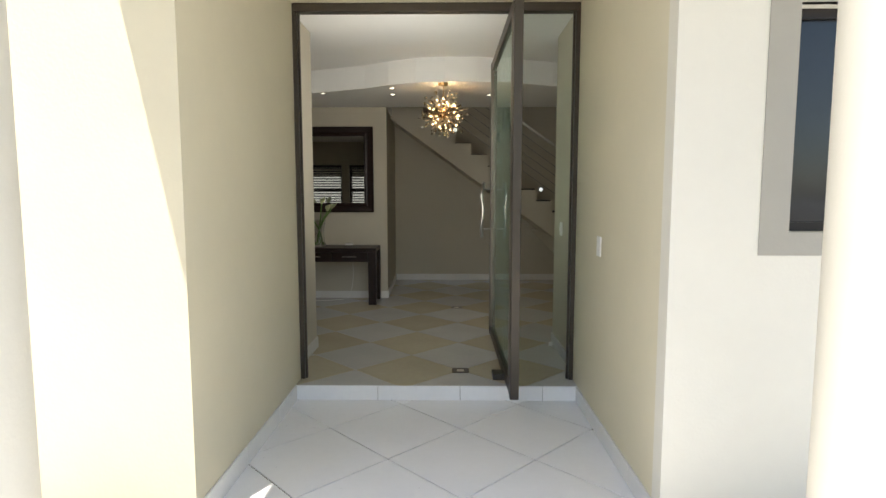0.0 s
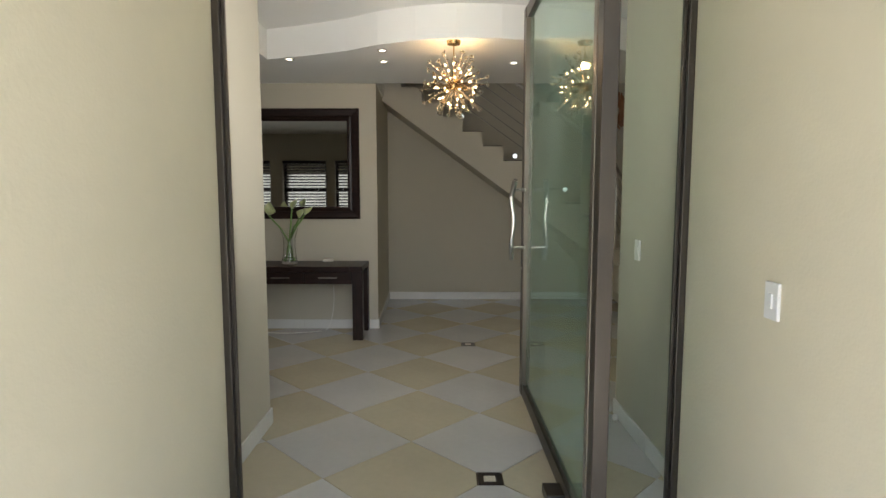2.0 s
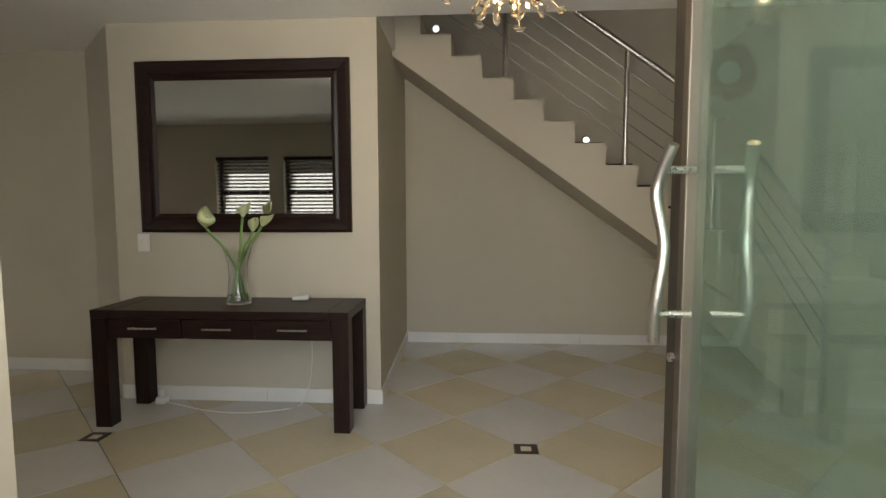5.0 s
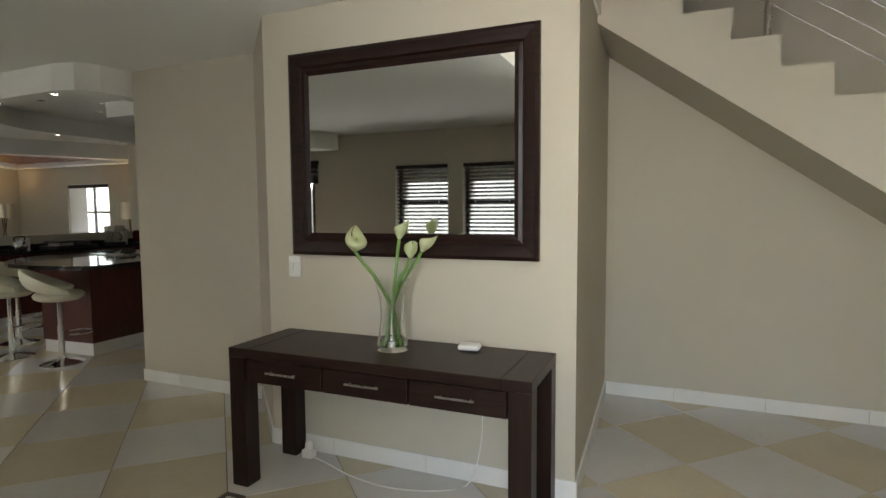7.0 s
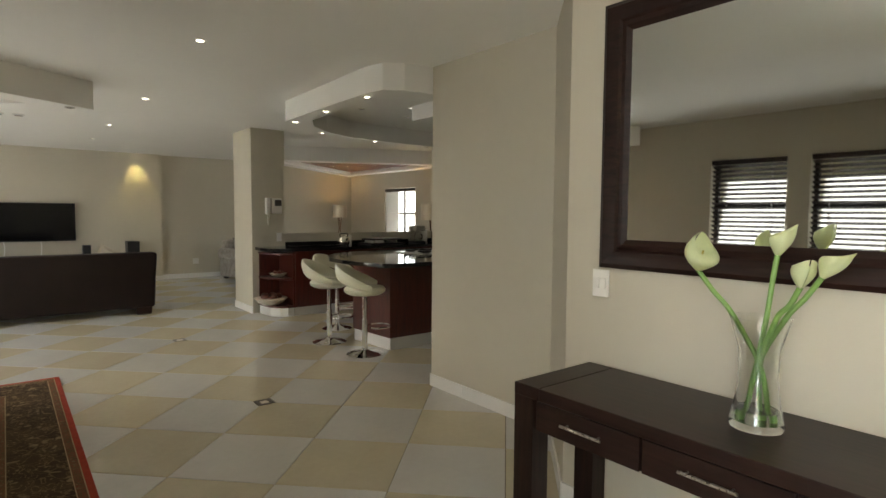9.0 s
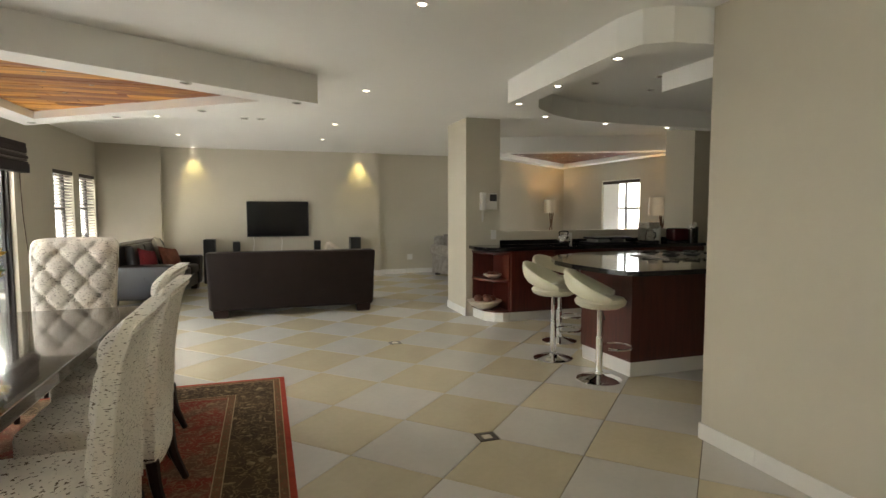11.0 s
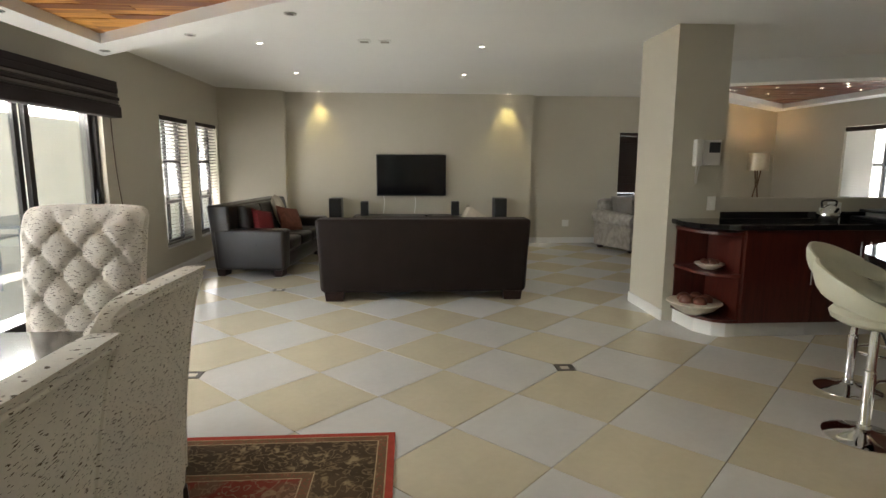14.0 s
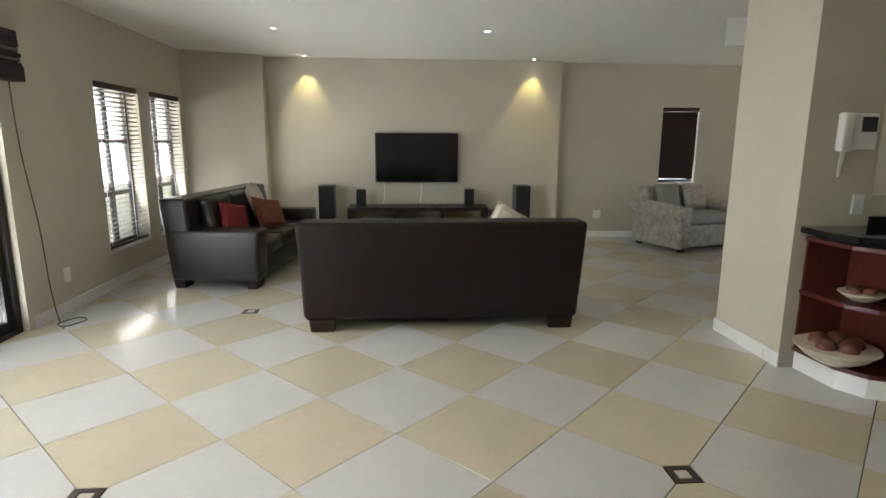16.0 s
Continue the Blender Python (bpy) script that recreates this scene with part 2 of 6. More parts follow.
def clip(poly, f):
    """Keeps the part of a plan outline where f(x, y) >= 0 (f linear)."""
    out = []
    for (a, b) in zip(poly, poly[1:] + poly[:1]):
        fa, fb = f(*a), f(*b)
        if fa >= 0:
            out.append(a)
        if (fa >= 0) != (fb >= 0):
            t = fa / (fa - fb)
            out.append((a[0] + (b[0] - a[0]) * t, a[1] + (b[1] - a[1]) * t))
    return out


def ring(bm, outer, inner, z0, z1):
    """A prism between two plan outlines of the same number of points."""
    n = len(outer)
    rows = [[bm.verts.new((x, y, z)) for x, y in pts] for pts, z in ((outer, z0), (inner, z0), (inner, z1), (outer, z1))]
    for k in range(4):
        p, q = rows[k], rows[(k + 1) % 4]
        for i in range(n):
            bm.faces.new((p[i], p[(i + 1) % n], q[(i + 1) % n], q[i]))
    return bm


def lathe(bm, profile, seg=24, at=(0, 0, 0)):
    """Turns (radius, height) pairs round an upright axis."""
    rows = []
    for r, z in profile:
        rows.append([bm.verts.new((at[0] + r * math.cos(2 * math.pi * i / seg), at[1] + r * math.sin(2 * math.pi * i / seg), at[2] + z)) for i in range(seg)])
    for p, q in zip(rows, rows[1:]):
        for i in range(seg):
            bm.faces.new((p[i], p[(i + 1) % seg], q[(i + 1) % seg], q[i]))
    if profile[0][0] > 1e-6:
        bm.faces.new(rows[0][::-1])
    if profile[-1][0] > 1e-6:
        bm.faces.new(rows[-1])
    bmesh.ops.remove_doubles(bm, verts=bm.verts, dist=1e-5)
    return bm


def tube(bm, pts, r, seg=8, r1=None):
    """A round bar along a line of points."""
    pts = [Vector(p) for p in pts]
    rows = []
    side = None
    for i, p in enumerate(pts):
        d = (pts[min(i + 1, len(pts) - 1)] - pts[max(i - 1, 0)]).normalized()
        if side is None:
            side = d.orthogonal().normalized()
        side = (side - d * side.dot(d)).normalized()
        up = d.cross(side)
        rad = r if r1 is None else r + (r1 - r) * i / (len(pts) - 1)
        rows.append([bm.verts.new(p + (side * math.cos(2 * math.pi * k / seg) + up * math.sin(2 * math.pi * k / seg)) * rad) for k in range(seg)])
    for p, q in zip(rows, rows[1:]):
        for k in range(seg):
            bm.faces.new((p[k], p[(k + 1) % seg], q[(k + 1) % seg], q[k]))
    bm.faces.new(rows[0][::-1])
    bm.faces.new(rows[-1])
    return bm


def smooth_line(pts, n=8):
    """Points on a soft curve through the given ones."""
    p = [Vector(q) for q in pts]
    p = [p[0] * 2 - p[1]] + p + [p[-1] * 2 - p[-2]]
    out = []
    for i in range(1, len(p) - 2):
        for k in range(n):
            t = k / n
            a, b, c, d = p[i - 1], p[i], p[i + 1], p[i + 2]
            out.append(0.5 * ((2 * b) + (c - a) * t + (2 * a - 5 * b + 4 * c - d) * t * t + (3 * b - a - 3 * c + d) * t ** 3))
    return out + [p[-2]]


def wall(name, axis, a0, a1, c0, c1, z0, z1, material, label, openings=()):
    """A wall along x or y from a0 to a1, between c0 and c1 across, with openings (from, to, sill, head) through it."""
    bm = bmesh.new()

    def put(p0, p1, q0, q1):
        if p1 - p0 > 1e-4 and q1 - q0 > 1e-4:
            box(bm, p0, p1, c0, c1, q0, q1) if axis == "x" else box(bm, c0, c1, p0, p1, q0, q1)

    at = a0
    for o0, o1, s, h in sorted(openings):
        put(at, o0, z0, z1)
        put(o0, o1, z0, s)
        put(o0, o1, h, z1)
        at = o1
    put(at, a1, z0, z1)
    return tagged(part(name, bm, material), label, "wall", kind="structure")


# ---- the large structure ----
CE, UP = 2.6, 2.85
TOP = 5.3
W_LIVING = [(-11.96, -11.08, 0.36, 2.0), (-13.1, -12.24, 0.36, 2.0), (-9.8, -5.85, 0.0, 2.1),
            (-4.4, -3.55, 0.5, 2.1), (-3.32, -2.48, 0.5, 2.1), (-2.32, -1.58, 0.5, 2.1)]
wall("wall_south", "x", -14.2, -1.5, 2.15, 2.4, 0, CE, M_WALL, "taupe painted living room wall with windows", W_LIVING)
wall("wall_entry_left", "y", 2.05, 3.79, -1.5, -1.243, -0.3, 3.0, M_WALL, "painted wall beside the entrance door")
wall("wall_entry_left_stub", "y", 3.79, 4.62, -1.58, -1.33, -0.3, 3.0, M_WALL, "painted wall stub inside the entrance door")
wall("wall_entry_left_return", "x", -1.58, -1.243, 3.72, 3.79, -0.3, 3.0, M_WALL, "painted wall return behind the door frame")
wall("wall_entry_right", "y", 2.05, 3.79, 0.863, 1.12, -0.3, 3.0, M_WALL, "painted wall beside the entrance door")
wall("wall_entry_right_stub", "y", 3.79, 4.79, 0.9, 1.15, -0.3, 3.0, M_WALL, "painted wall stub inside the entrance door")
wall("wall_tv", "y", 3.2, 7.58, -14.1, -13.72, 0, CE, M_WALL, "taupe painted wall behind the television")
wall("wall_west", "y", 7.58, 12.35, -14.1, -13.86, 0, CE, M_WALL, "taupe painted lounge wall with a narrow window", [(9.2, 9.78, 0.85, 1.98)])
bm = slab(bmesh.new(), [(-13.2, 2.4), (-13.55, 3.36), (-13.72, 3.36), (-14.1, 3.3), (-14.1, 2.4)], 0, CE)
tagged(part("wall_pier", bm, M_WALL), "slanted taupe wall pier beside the windows", "wall", kind="structure")
wall("wall_lounge", "x", -13.86, -4.43, 12.1, 12.35, 0, CE, M_WALL, "taupe painted lounge wall with a window", [(-12.25, -11.0, 0.9, 2.0)])
wall("wall_kitchen_east", "y", 7.98, 12.1, -4.68, -4.43, 0, CE, M_WALL, "taupe painted kitchen wall")
wall("wall_passage", "x", -4.68, -3.41, 7.75, 7.98, 0, CE, M_WALL, "taupe painted wall between hall and kitchen")
bm = slab(bmesh.new(), [(-2.8, 7.14), (-0.945, 7.14), (-1.0, 8.85), (-3.41, 8.85), (-3.41, 7.75)], 0, CE)
tagged(part("wall_console", bm, M_WALL), "taupe painted wall block behind the console table", "wall", kind="structure")
wall("wall_stair_back", "x", -2.82, 3.45, 8.85, 9.1, 0, TOP, M_WALL, "taupe painted wall behind the staircase")
wall("wall_east", "y", 2.05, 8.85, 3.2, 3.45, 0, TOP, M_WALL, "taupe painted wall of the stair hall")
wall("wall_south_east", "x", 1.12, 3.2, 2.05, 2.3, -0.3, 3.0, M_WALL, "painted wall of the stair hall with a window", [(1.36, 1.95, 1.25, 2.2)])
wall("wall_upper_front", "x", -2.82, 3.2, 6.9, 7.14, CE + 0.4, TOP, M_WALL, "painted wall above the hall ceiling")
wall("wall_upper_west", "y", 7.14, 8.85, -3.06, -2.82, CE + 0.25, TOP, M_WALL, "painted wall above the staircase")
bm = slab(bmesh.new(), [(-3.06, 6.9), (3.45, 6.9), (3.45, 9.1), (-3.06, 9.1)], TOP, TOP + 0.2)
tagged(part("ceiling_stairwell", bm, M_CEIL), "white painted ceiling high above the staircase", "ceiling", kind="structure")
# outside skins of the entrance
bm = box(bmesh.new(), -1.243, -1.238, 2.05, 3.72, -0.3, 3.0)
bm = box(bm, -6.0, -1.238, 1.95, 2.05, -0.3, 3.0)
tagged(part("outside_wall_left", bm, M_OUT), "cream plastered outside wall beside the entrance", "wall", kind="structure")
bm = box(bmesh.new(), 0.858, 0.863, 2.05, 3.72, -0.3, 3.0)
tagged(part("outside_wall_right", bm, M_OUT), "cream plastered porch wall with a light switch", "wall", kind="structure")
wall("outside_wall_front", "x", 0.858, 3.45, 1.95, 2.05, -0.3, 3.0, M_OUT_LIGHT, "pale plastered outside wall with a window", [(1.36, 1.95, 1.25, 2.2)])
# ceilings
ARC = [(-1.75, 6.12), (-1.4, 6.0), (-1.03, 5.84), (-0.75, 5.66), (-0.45, 5.53), (-0.14, 5.47), (0.2, 5.49), (0.55, 5.56), (1.03, 5.72), (1.5, 6.0)]
bm = bmesh.new()
slab(bm, [(-14.1, 2.15), (-1.75, 2.15), (-1.75, 6.12), (-1.75, 12.35), (-14.1, 12.35)], CE, CE + 0.25)
slab(bm, ARC + [(1.5, 7.14), (-0.95, 7.14), (-0.95, 12.35), (-1.75, 12.35)], CE, CE + 0.25)
slab(bm, [(1.5, 2.05), (3.45, 2.05), (3.45, 7.14), (1.5, 7.14)], CE, CE + 0.25)
tagged(part("ceiling", bm, M_CEIL), "white painted ceiling with a curved bulkhead in the hall", "ceiling", kind="structure")
bm = slab(bmesh.new(), [(-1.75, 3.6), (1.5, 3.6), (1.5, 6.9), (-1.75, 6.9)], CE + 0.25, CE + 0.4)
tagged(part("ceiling_hall", bm, M_CEIL), "raised white ceiling inside the entrance", "ceiling", kind="structure")
bm = slab(bmesh.new(), [(-1.62, 0.7), (5.0, 0.7), (5.0, 3.75), (-1.62, 3.75)], 3.0, 3.25)
tagged(part("porch_roof", bm, M_CEIL), "white porch ceiling slab", "roof", kind="structure")
bm = slab(bmesh.new(), [(-14.3, 2.05), (-1.62, 2.05), (-1.62, 12.5), (-14.3, 12.5)], 2.9, 3.1)
tagged(part("roof_slab", bm, M_CEIL), "flat roof slab over the house", "roof", kind="structure")
# ground, porch and floors
bm = slab(bmesh.new(), [(-300, -300), (300, -300), (300, 300), (-300, 300)], -0.6, -0.35)
tagged(part("ground", bm, mat("pale_paving", (0.33, 0.30, 0.25), 0.85, vary=0.2, scale=0.8, bump=0.3)), "pale paved ground round the house", "ground", kind="structure")
bm = slab(bmesh.new(), [(-6.0, -4.0), (5.0, -4.0), (5.0, 1.95), (0.858, 1.95), (0.858, 3.58), (-1.238, 3.58), (-1.238, 1.95), (-6.0, 1.95)], -0.35, -0.118)
porch = tagged(part("porch_floor", bm, M_GROUT), "porch floor of large white diagonal tiles", "floor", kind="structure")
bm = bmesh.new()
slab(bm, [(-14.1, 2.15), (-1.3, 2.15), (-1.3, 12.35), (-14.1, 12.35)], -0.35, -0.008)
slab(bm, [(-1.3, 3.58), (3.45, 3.58), (3.45, 9.1), (-1.3, 9.1)], -0.35, -0.008)
slab(bm, [(1.12, 2.05), (3.45, 2.05), (3.45, 3.58), (1.12, 3.58)], -0.35, -0.008)
floor = tagged(part("floor", bm, M_GROUT), "glossy white and beige tiles laid on the diagonal", "floor", kind="structure")

# ---- entrance ----
bm = box(bmesh.new(), -1.238, 0.858, 3.66, 3.86, 2.8, 3.0)
tagged(part("lintel", bm, M_OUT), "plastered lintel over the entrance door", "wall", kind="structure")
door_frame = thing("door_1", Matrix(), "bronze aluminium frame of the entrance door", "door frame", kind="structure")
part("jamb", box(bmesh.new(), -1.238, -1.205, 3.71, 3.79, 0, 2.74, 0.004), M_ALU, door_frame)
part("jamb", box(bmesh.new(), 0.825, 0.858, 3.71, 3.79, 0, 2.74, 0.004), M_ALU, door_frame)
part("head", box(bmesh.new(), -1.238, 0.858, 3.71, 3.79, 2.74, 2.8, 0.004), M_ALU, door_frame)
part("stop", box(bmesh.new(), -1.205, -1.19, 3.735, 3.755, 0, 2.74, 0.002), M_ALU, door_frame)
part("stop", box(bmesh.new(), 0.81, 0.825, 3.735, 3.755, 0, 2.74, 0.002), M_ALU, door_frame)

glass_door = thing("glass_pivot_door", pose(0.356, 3.25, 0.0, 0, 0, 0.3), "open glass pivot door with a bronze aluminium frame", "door")
L = 1.92
M_ALU2 = mat("light_bronze_door_profile", (0.17, 0.145, 0.115), 0.35, metal=0.5, vary=0.1, scale=8)
for y0, y1, b0, b1 in ((0, 0.07, 0.07, 0.115), (L - 0.085, L, L - 0.13, L - 0.085)):
    stile = part("stile", box(bmesh.new(), -0.03, 0.03, y0, y1, 0.012, 2.70, 0.004), M_ALU, glass_door)
    part("glazing_bead", box(bmesh.new(), -0.034, 0.034, b0, b1, 0.10, 2.615, 0.004), M_ALU2, stile, "lighter bronze glazing profile")
for z0, z1 in ((0.012, 0.10), (2.615, 2.70)):
    part("rail", box(bmesh.new(), -0.026, 0.026, 0.07, L - 0.085, z0, z1, 0.004), M_ALU, glass_door)
part("pane", box(bmesh.new(), -0.006, 0.006, 0.1, L - 0.1, 0.095, 2.62), M_GLASSDOOR, glass_door, "faintly green glass pane").visible_shadow = False
HY = L - 0.2
for s in (-1, 1):
    pts = smooth_line([(s * 0.115, HY + 0.05, 1.0), (s * 0.125, HY + 0.01, 1.12), (s * 0.11, HY + 0.0, 1.27), (s * 0.125, HY + 0.03, 1.42), (s * 0.105, HY - 0.03, 1.54)], 6)
    h = part("handle", tube(bmesh.new(), pts, 0.0165, 16), M_HANDLE, glass_door, "curved brushed steel bar handle", smooth=True)
    for z in (1.085, 1.475):
        part("standoff", tube(bmesh.new(), [(s * 0.03, HY + 0.015, z), (s * 0.118, HY + 0.015, z)], 0.011, 8), M_STEEL, h, smooth=True)
    part("lock", lathe(bmesh.new(), [(0.014, 0), (0.014, 0.012), (0.008, 0.015)], 12), M_STEEL, glass_door, "small steel lock cylinder").matrix_basis = pose(s * 0.03, L - 0.06, 0.93, 0, 90 * s, 0)
part("pivot_bracket", box(bmesh.new(), -0.11, 0.03, 0.44, 0.56, 0.001, 0.05, 0.004), M_ALU, glass_door)


def wall_plate(name, m, w, h, label, rockers=1):
    """A flat plate that lies against a wall; its face looks along local -y."""
    ob = thing(name, m, label, "switch" if "switch" in name else "socket", group="white electrical plates")
    part("plate", box(bmesh.new(), -w / 2, w / 2, -0.012, 0, -h / 2, h / 2, 0.003), M_WHITE, ob)
    for k in range(rockers):
        cx = (k - (rockers - 1) / 2) * w * 0.42
        part("rocker", box(bmesh.new(), cx - w * 0.15, cx + w * 0.15, -0.017, -0.011, -h * 0.2, h * 0.2, 0.002), M_WHITE, ob)
    return ob


wall_plate("light_switch", pose(0.858, 3.05, 1.09, 0, 0, -90), 0.075, 0.125, "white light switch plate on the porch wall")
wall_plate("light_switch", pose(0.9, 4.45, 1.12, 0, 0, -90), 0.075, 0.12, "white light switch plate inside the entrance", 2)
wall_plate("light_switch", pose(-2.6, 7.14, 1.115), 0.085, 0.125, "white light switch plate below the mirror", 2)
wall_plate("wall_socket", pose(-10.33, 2.4, 0.32, 0, 0, 180), 0.085, 0.125, "white wall socket low on the taupe wall")
wall_plate("wall_socket", pose(-13.86, 8.26, 0.36, 0, 0, 90), 0.12, 0.12, "white wall socket low on the lounge wall", 2)
wall_plate("light_switch", pose(-8.8, 8.11, 1.075, 0, 0, 90), 0.075, 0.125, "white light switch plate on the kitchen pillar")

# round plaster columns of the porch
for name, x, y, r in (("porch_column", 1.17, 0.98, 0.26), ("porch_column", -1.43, 0.85, 0.27)):
    ob = tagged(part(name, lathe(bmesh.new(), [(r + 0.02, -0.11), (r + 0.02, 0.0), (r, 0.02), (r, 3.0)], 40, (x, y, 0)), M_OUT_LIGHT, smooth=True), "smooth round pale plastered porch column", "column", group="porch columns", kind="structure")
# window beside the entrance
win = thing("window_1", Matrix(), "dark framed window with a grey plaster surround", "window", kind="structure")
part("surround", ring(bmesh.new(), [(1.235, 1.15), (2.07, 1.15), (2.07, 2.31), (1.235, 2.31)], [(1.36, 1.25), (1.95, 1.25), (1.95, 2.2), (1.36, 2.2)], -0.03, 0.005), M_SURROUND, win, "grey plaster surround").matrix_basis = pose(0, 1.95, 0, 90)
part("frame", ring(bmesh.new(), [(1.36, 1.25), (1.95, 1.25), (1.95, 2.2), (1.36, 2.2)], [(1.4, 1.29), (1.91, 1.29), (1.91, 2.16), (1.4, 2.16)], -0.14, -0.08), M_BLACKALU, win).matrix_basis = pose(0, 1.95, 0, 90)
part("pane", box(bmesh.new(), 1.395, 1.915, 2.055, 2.061, 1.285, 2.165), mat("reflecting_dark_glass", (0.02, 0.025, 0.03), 0.04, vary=0.1), win)

# ---- staircase ----
RISE, GO, SX, SZ = 0.1735, 0.245, -0.5, 2.545
FRONT, BACK = 7.95, 8.85
stair = thing("staircase", Matrix(), "painted plaster staircase with a sloping soffit", "staircase", kind="structure")
top = []
for k in range(-2, 9):
    x0 = SX + GO * k
    z = SZ - RISE * k
    top += [(x0, z), (x0 + GO, z)]
xa, xb = top[0][0], top[-1][0]
under = lambda x: 2.57 - 0.708 * (x + 0.99)
outline = top + [(xb, 0.979), (xb + 0.04, 0.979), (xb + 0.04, under(xb) - 0.06), (xa, under(xa))]
bm = bmesh.new()
a = [bm.verts.new((x, FRONT, z)) for x, z in outline]
b = [bm.verts.new((x, BACK, z)) for x, z in outline]
bm.faces.new(a)
bm.faces.new(b[::-1])
for i in range(len(a)):
    bm.faces.new((a[i], a[(i + 1) % len(a)], b[(i + 1) % len(a)], b[i]))
part("flight", bm, M_WALL, stair)
for k in range(-2, 9):
    x0, z = SX + GO * k, SZ - RISE * k
    part("tread", box(bmesh.new(), x0 - 0.01, x0 + GO - 0.004, FRONT + 0.13, BACK - 0.002, z + 0.001, z + 0.02, 0.003, 1), M_WENGE, stair, "dark tread")
part("landing", box(bmesh.new(), xb + 0.04, 2.75, FRONT - 0.02, BACK, 0.7, 0.979), M_WALL, stair)
for k in range(5):
    z = 0.979 - RISE * (k + 1)
    bm = box(bmesh.new(), xb + 0.06, 2.75, FRONT - 0.02 - GO * (k + 1), FRONT - 0.02 - GO * k, max(0, z - 0.32), z)
    part("lower_step", bm, M_WALL, stair)
bm = bmesh.new()
q = [bm.verts.new(c) for c in ((xb - 0.45, BACK, 0.86), (xb + 0.04, FRONT, 0.82), (xb + 0.3, FRONT, 0.7), (xb + 0.45, BACK, 0.7), (xb + 0.32, FRONT - 0.01, 0.0), (xb + 0.5, BACK, 0.0))]
for f in ((0, 1, 2, 3), (0, 3, 5), (1, 4, 2), (0, 5, 4, 1), (2, 4, 5, 3)):
    bm.faces.new([q[i] for i in f])
part("lower_soffit", bm, M_WALL, stair)
bm = bmesh.new()
slab(bm, [(xb + 0.3, FRONT - 0.01), (2.75, FRONT - 0.01), (2.75, BACK), (xb + 0.5, BACK)], 0.0, 0.70)
part("landing_base", bm, M_WALL, stair)

rail = thing("stair_railing", Matrix(), "brushed steel stair railing with thin slanted rods", "railing")
slope = lambda x, dz: (x, FRONT + 0.06, 2.74 - 0.708 * (x - 0.68) + dz)
part("handrail", tube(bmesh.new(), [slope(-0.95, 0.0), slope(1.68, 0.0)], 0.024, 12), M_STEEL, rail, smooth=True)
for x, zb in ((-0.07, 2.37), (0.885, 1.66), (1.58, 1.155), (-0.8, 2.90)):
    zt = slope(x, -0.02)[2] if x != 1.58 else 2.05
    part("post", tube(bmesh.new(), [(x, FRONT + 0.06, zb), (x, FRONT + 0.06, zt)], 0.02, 12), M_STEEL, rail, smooth=True)
for k in range(5):
    part("rod", tube(bmesh.new(), [slope(-0.95, -0.17 - 0.135 * k), slope(1.58, -0.17 - 0.135 * k)], 0.0048, 6), M_STEEL2, rail)
rail2 = thing("stair_railing", Matrix(), "brushed steel railing of the lower steps", "railing")
part("post", tube(bmesh.new(), [(1.80, 7.80, 0.79), (1.80, 7.80, 1.72)], 0.02, 12), M_STEEL, rail2, smooth=True)
part("post", tube(bmesh.new(), [(1.80, 6.86, 0.10), (1.80, 6.86, 1.1)], 0.02, 12), M_STEEL, rail2, smooth=True)
part("handrail", tube(bmesh.new(), [(1.80, 7.9, 1.82), (1.80, 6.8, 1.06)], 0.022, 12), M_STEEL, rail2, smooth=True)
for k in range(4):
    part("rod", tube(bmesh.new(), [(1.80, 7.85, 1.62 - 0.15 * k), (1.80, 6.84, 0.92 - 0.15 * k)], 0.0048, 6), M_STEEL2, rail2)
for x, z in ((0.73, 1.97), (-0.695, 3.03), (1.43, 1.52), (0.0, 2.5)):
    ob = thing("step_light", pose(x, BACK, z, 90), "small round steel step light on the wall", "light", group="step lights along the stairs")
    part("trim", lathe(bmesh.new(), [(0.045, 0), (0.045, 0.012), (0.036, 0.016), (0.034, 0.006)], 20), M_STEEL, ob, smooth=True)
    part("lens", lathe(bmesh.new(), [(0.033, 0.004), (0.02, 0.012), (0.0, 0.014)], 16), glow("step_light_glass", (0.9, 0.97, 1.0), 0.5) if x == 0.73 else bpy.data.materials["step_light_glass"], ob, smooth=True)
wk = thing("wicker_wreath", pose(2.02, BACK - 0.01, 2.57, 90), "round orange-brown woven wicker wall wreath", "wall decoration")
M_WICKER = mat("wicker", (0.30, 0.13, 0.06), 0.7, vary=0.4, scale=25, bump=0.4)
rnd = random.Random(4)
for k in range(46):
    a = 2 * math.pi * k / 46
    r0, r1 = 0.11, 0.25 + rnd.uniform(-0.02, 0.02)
    pts = [(r0 * math.cos(a), r0 * math.sin(a), 0.0), ((r0 + r1) / 2 * math.cos(a + 0.12), (r0 + r1) / 2 * math.sin(a + 0.12), 0.05), (r1 * math.cos(a + 0.25), r1 * math.sin(a + 0.25), 0.015)]
    part("wicker_strand", tube(bmesh.new(), pts, 0.012, 5), M_WICKER, wk)

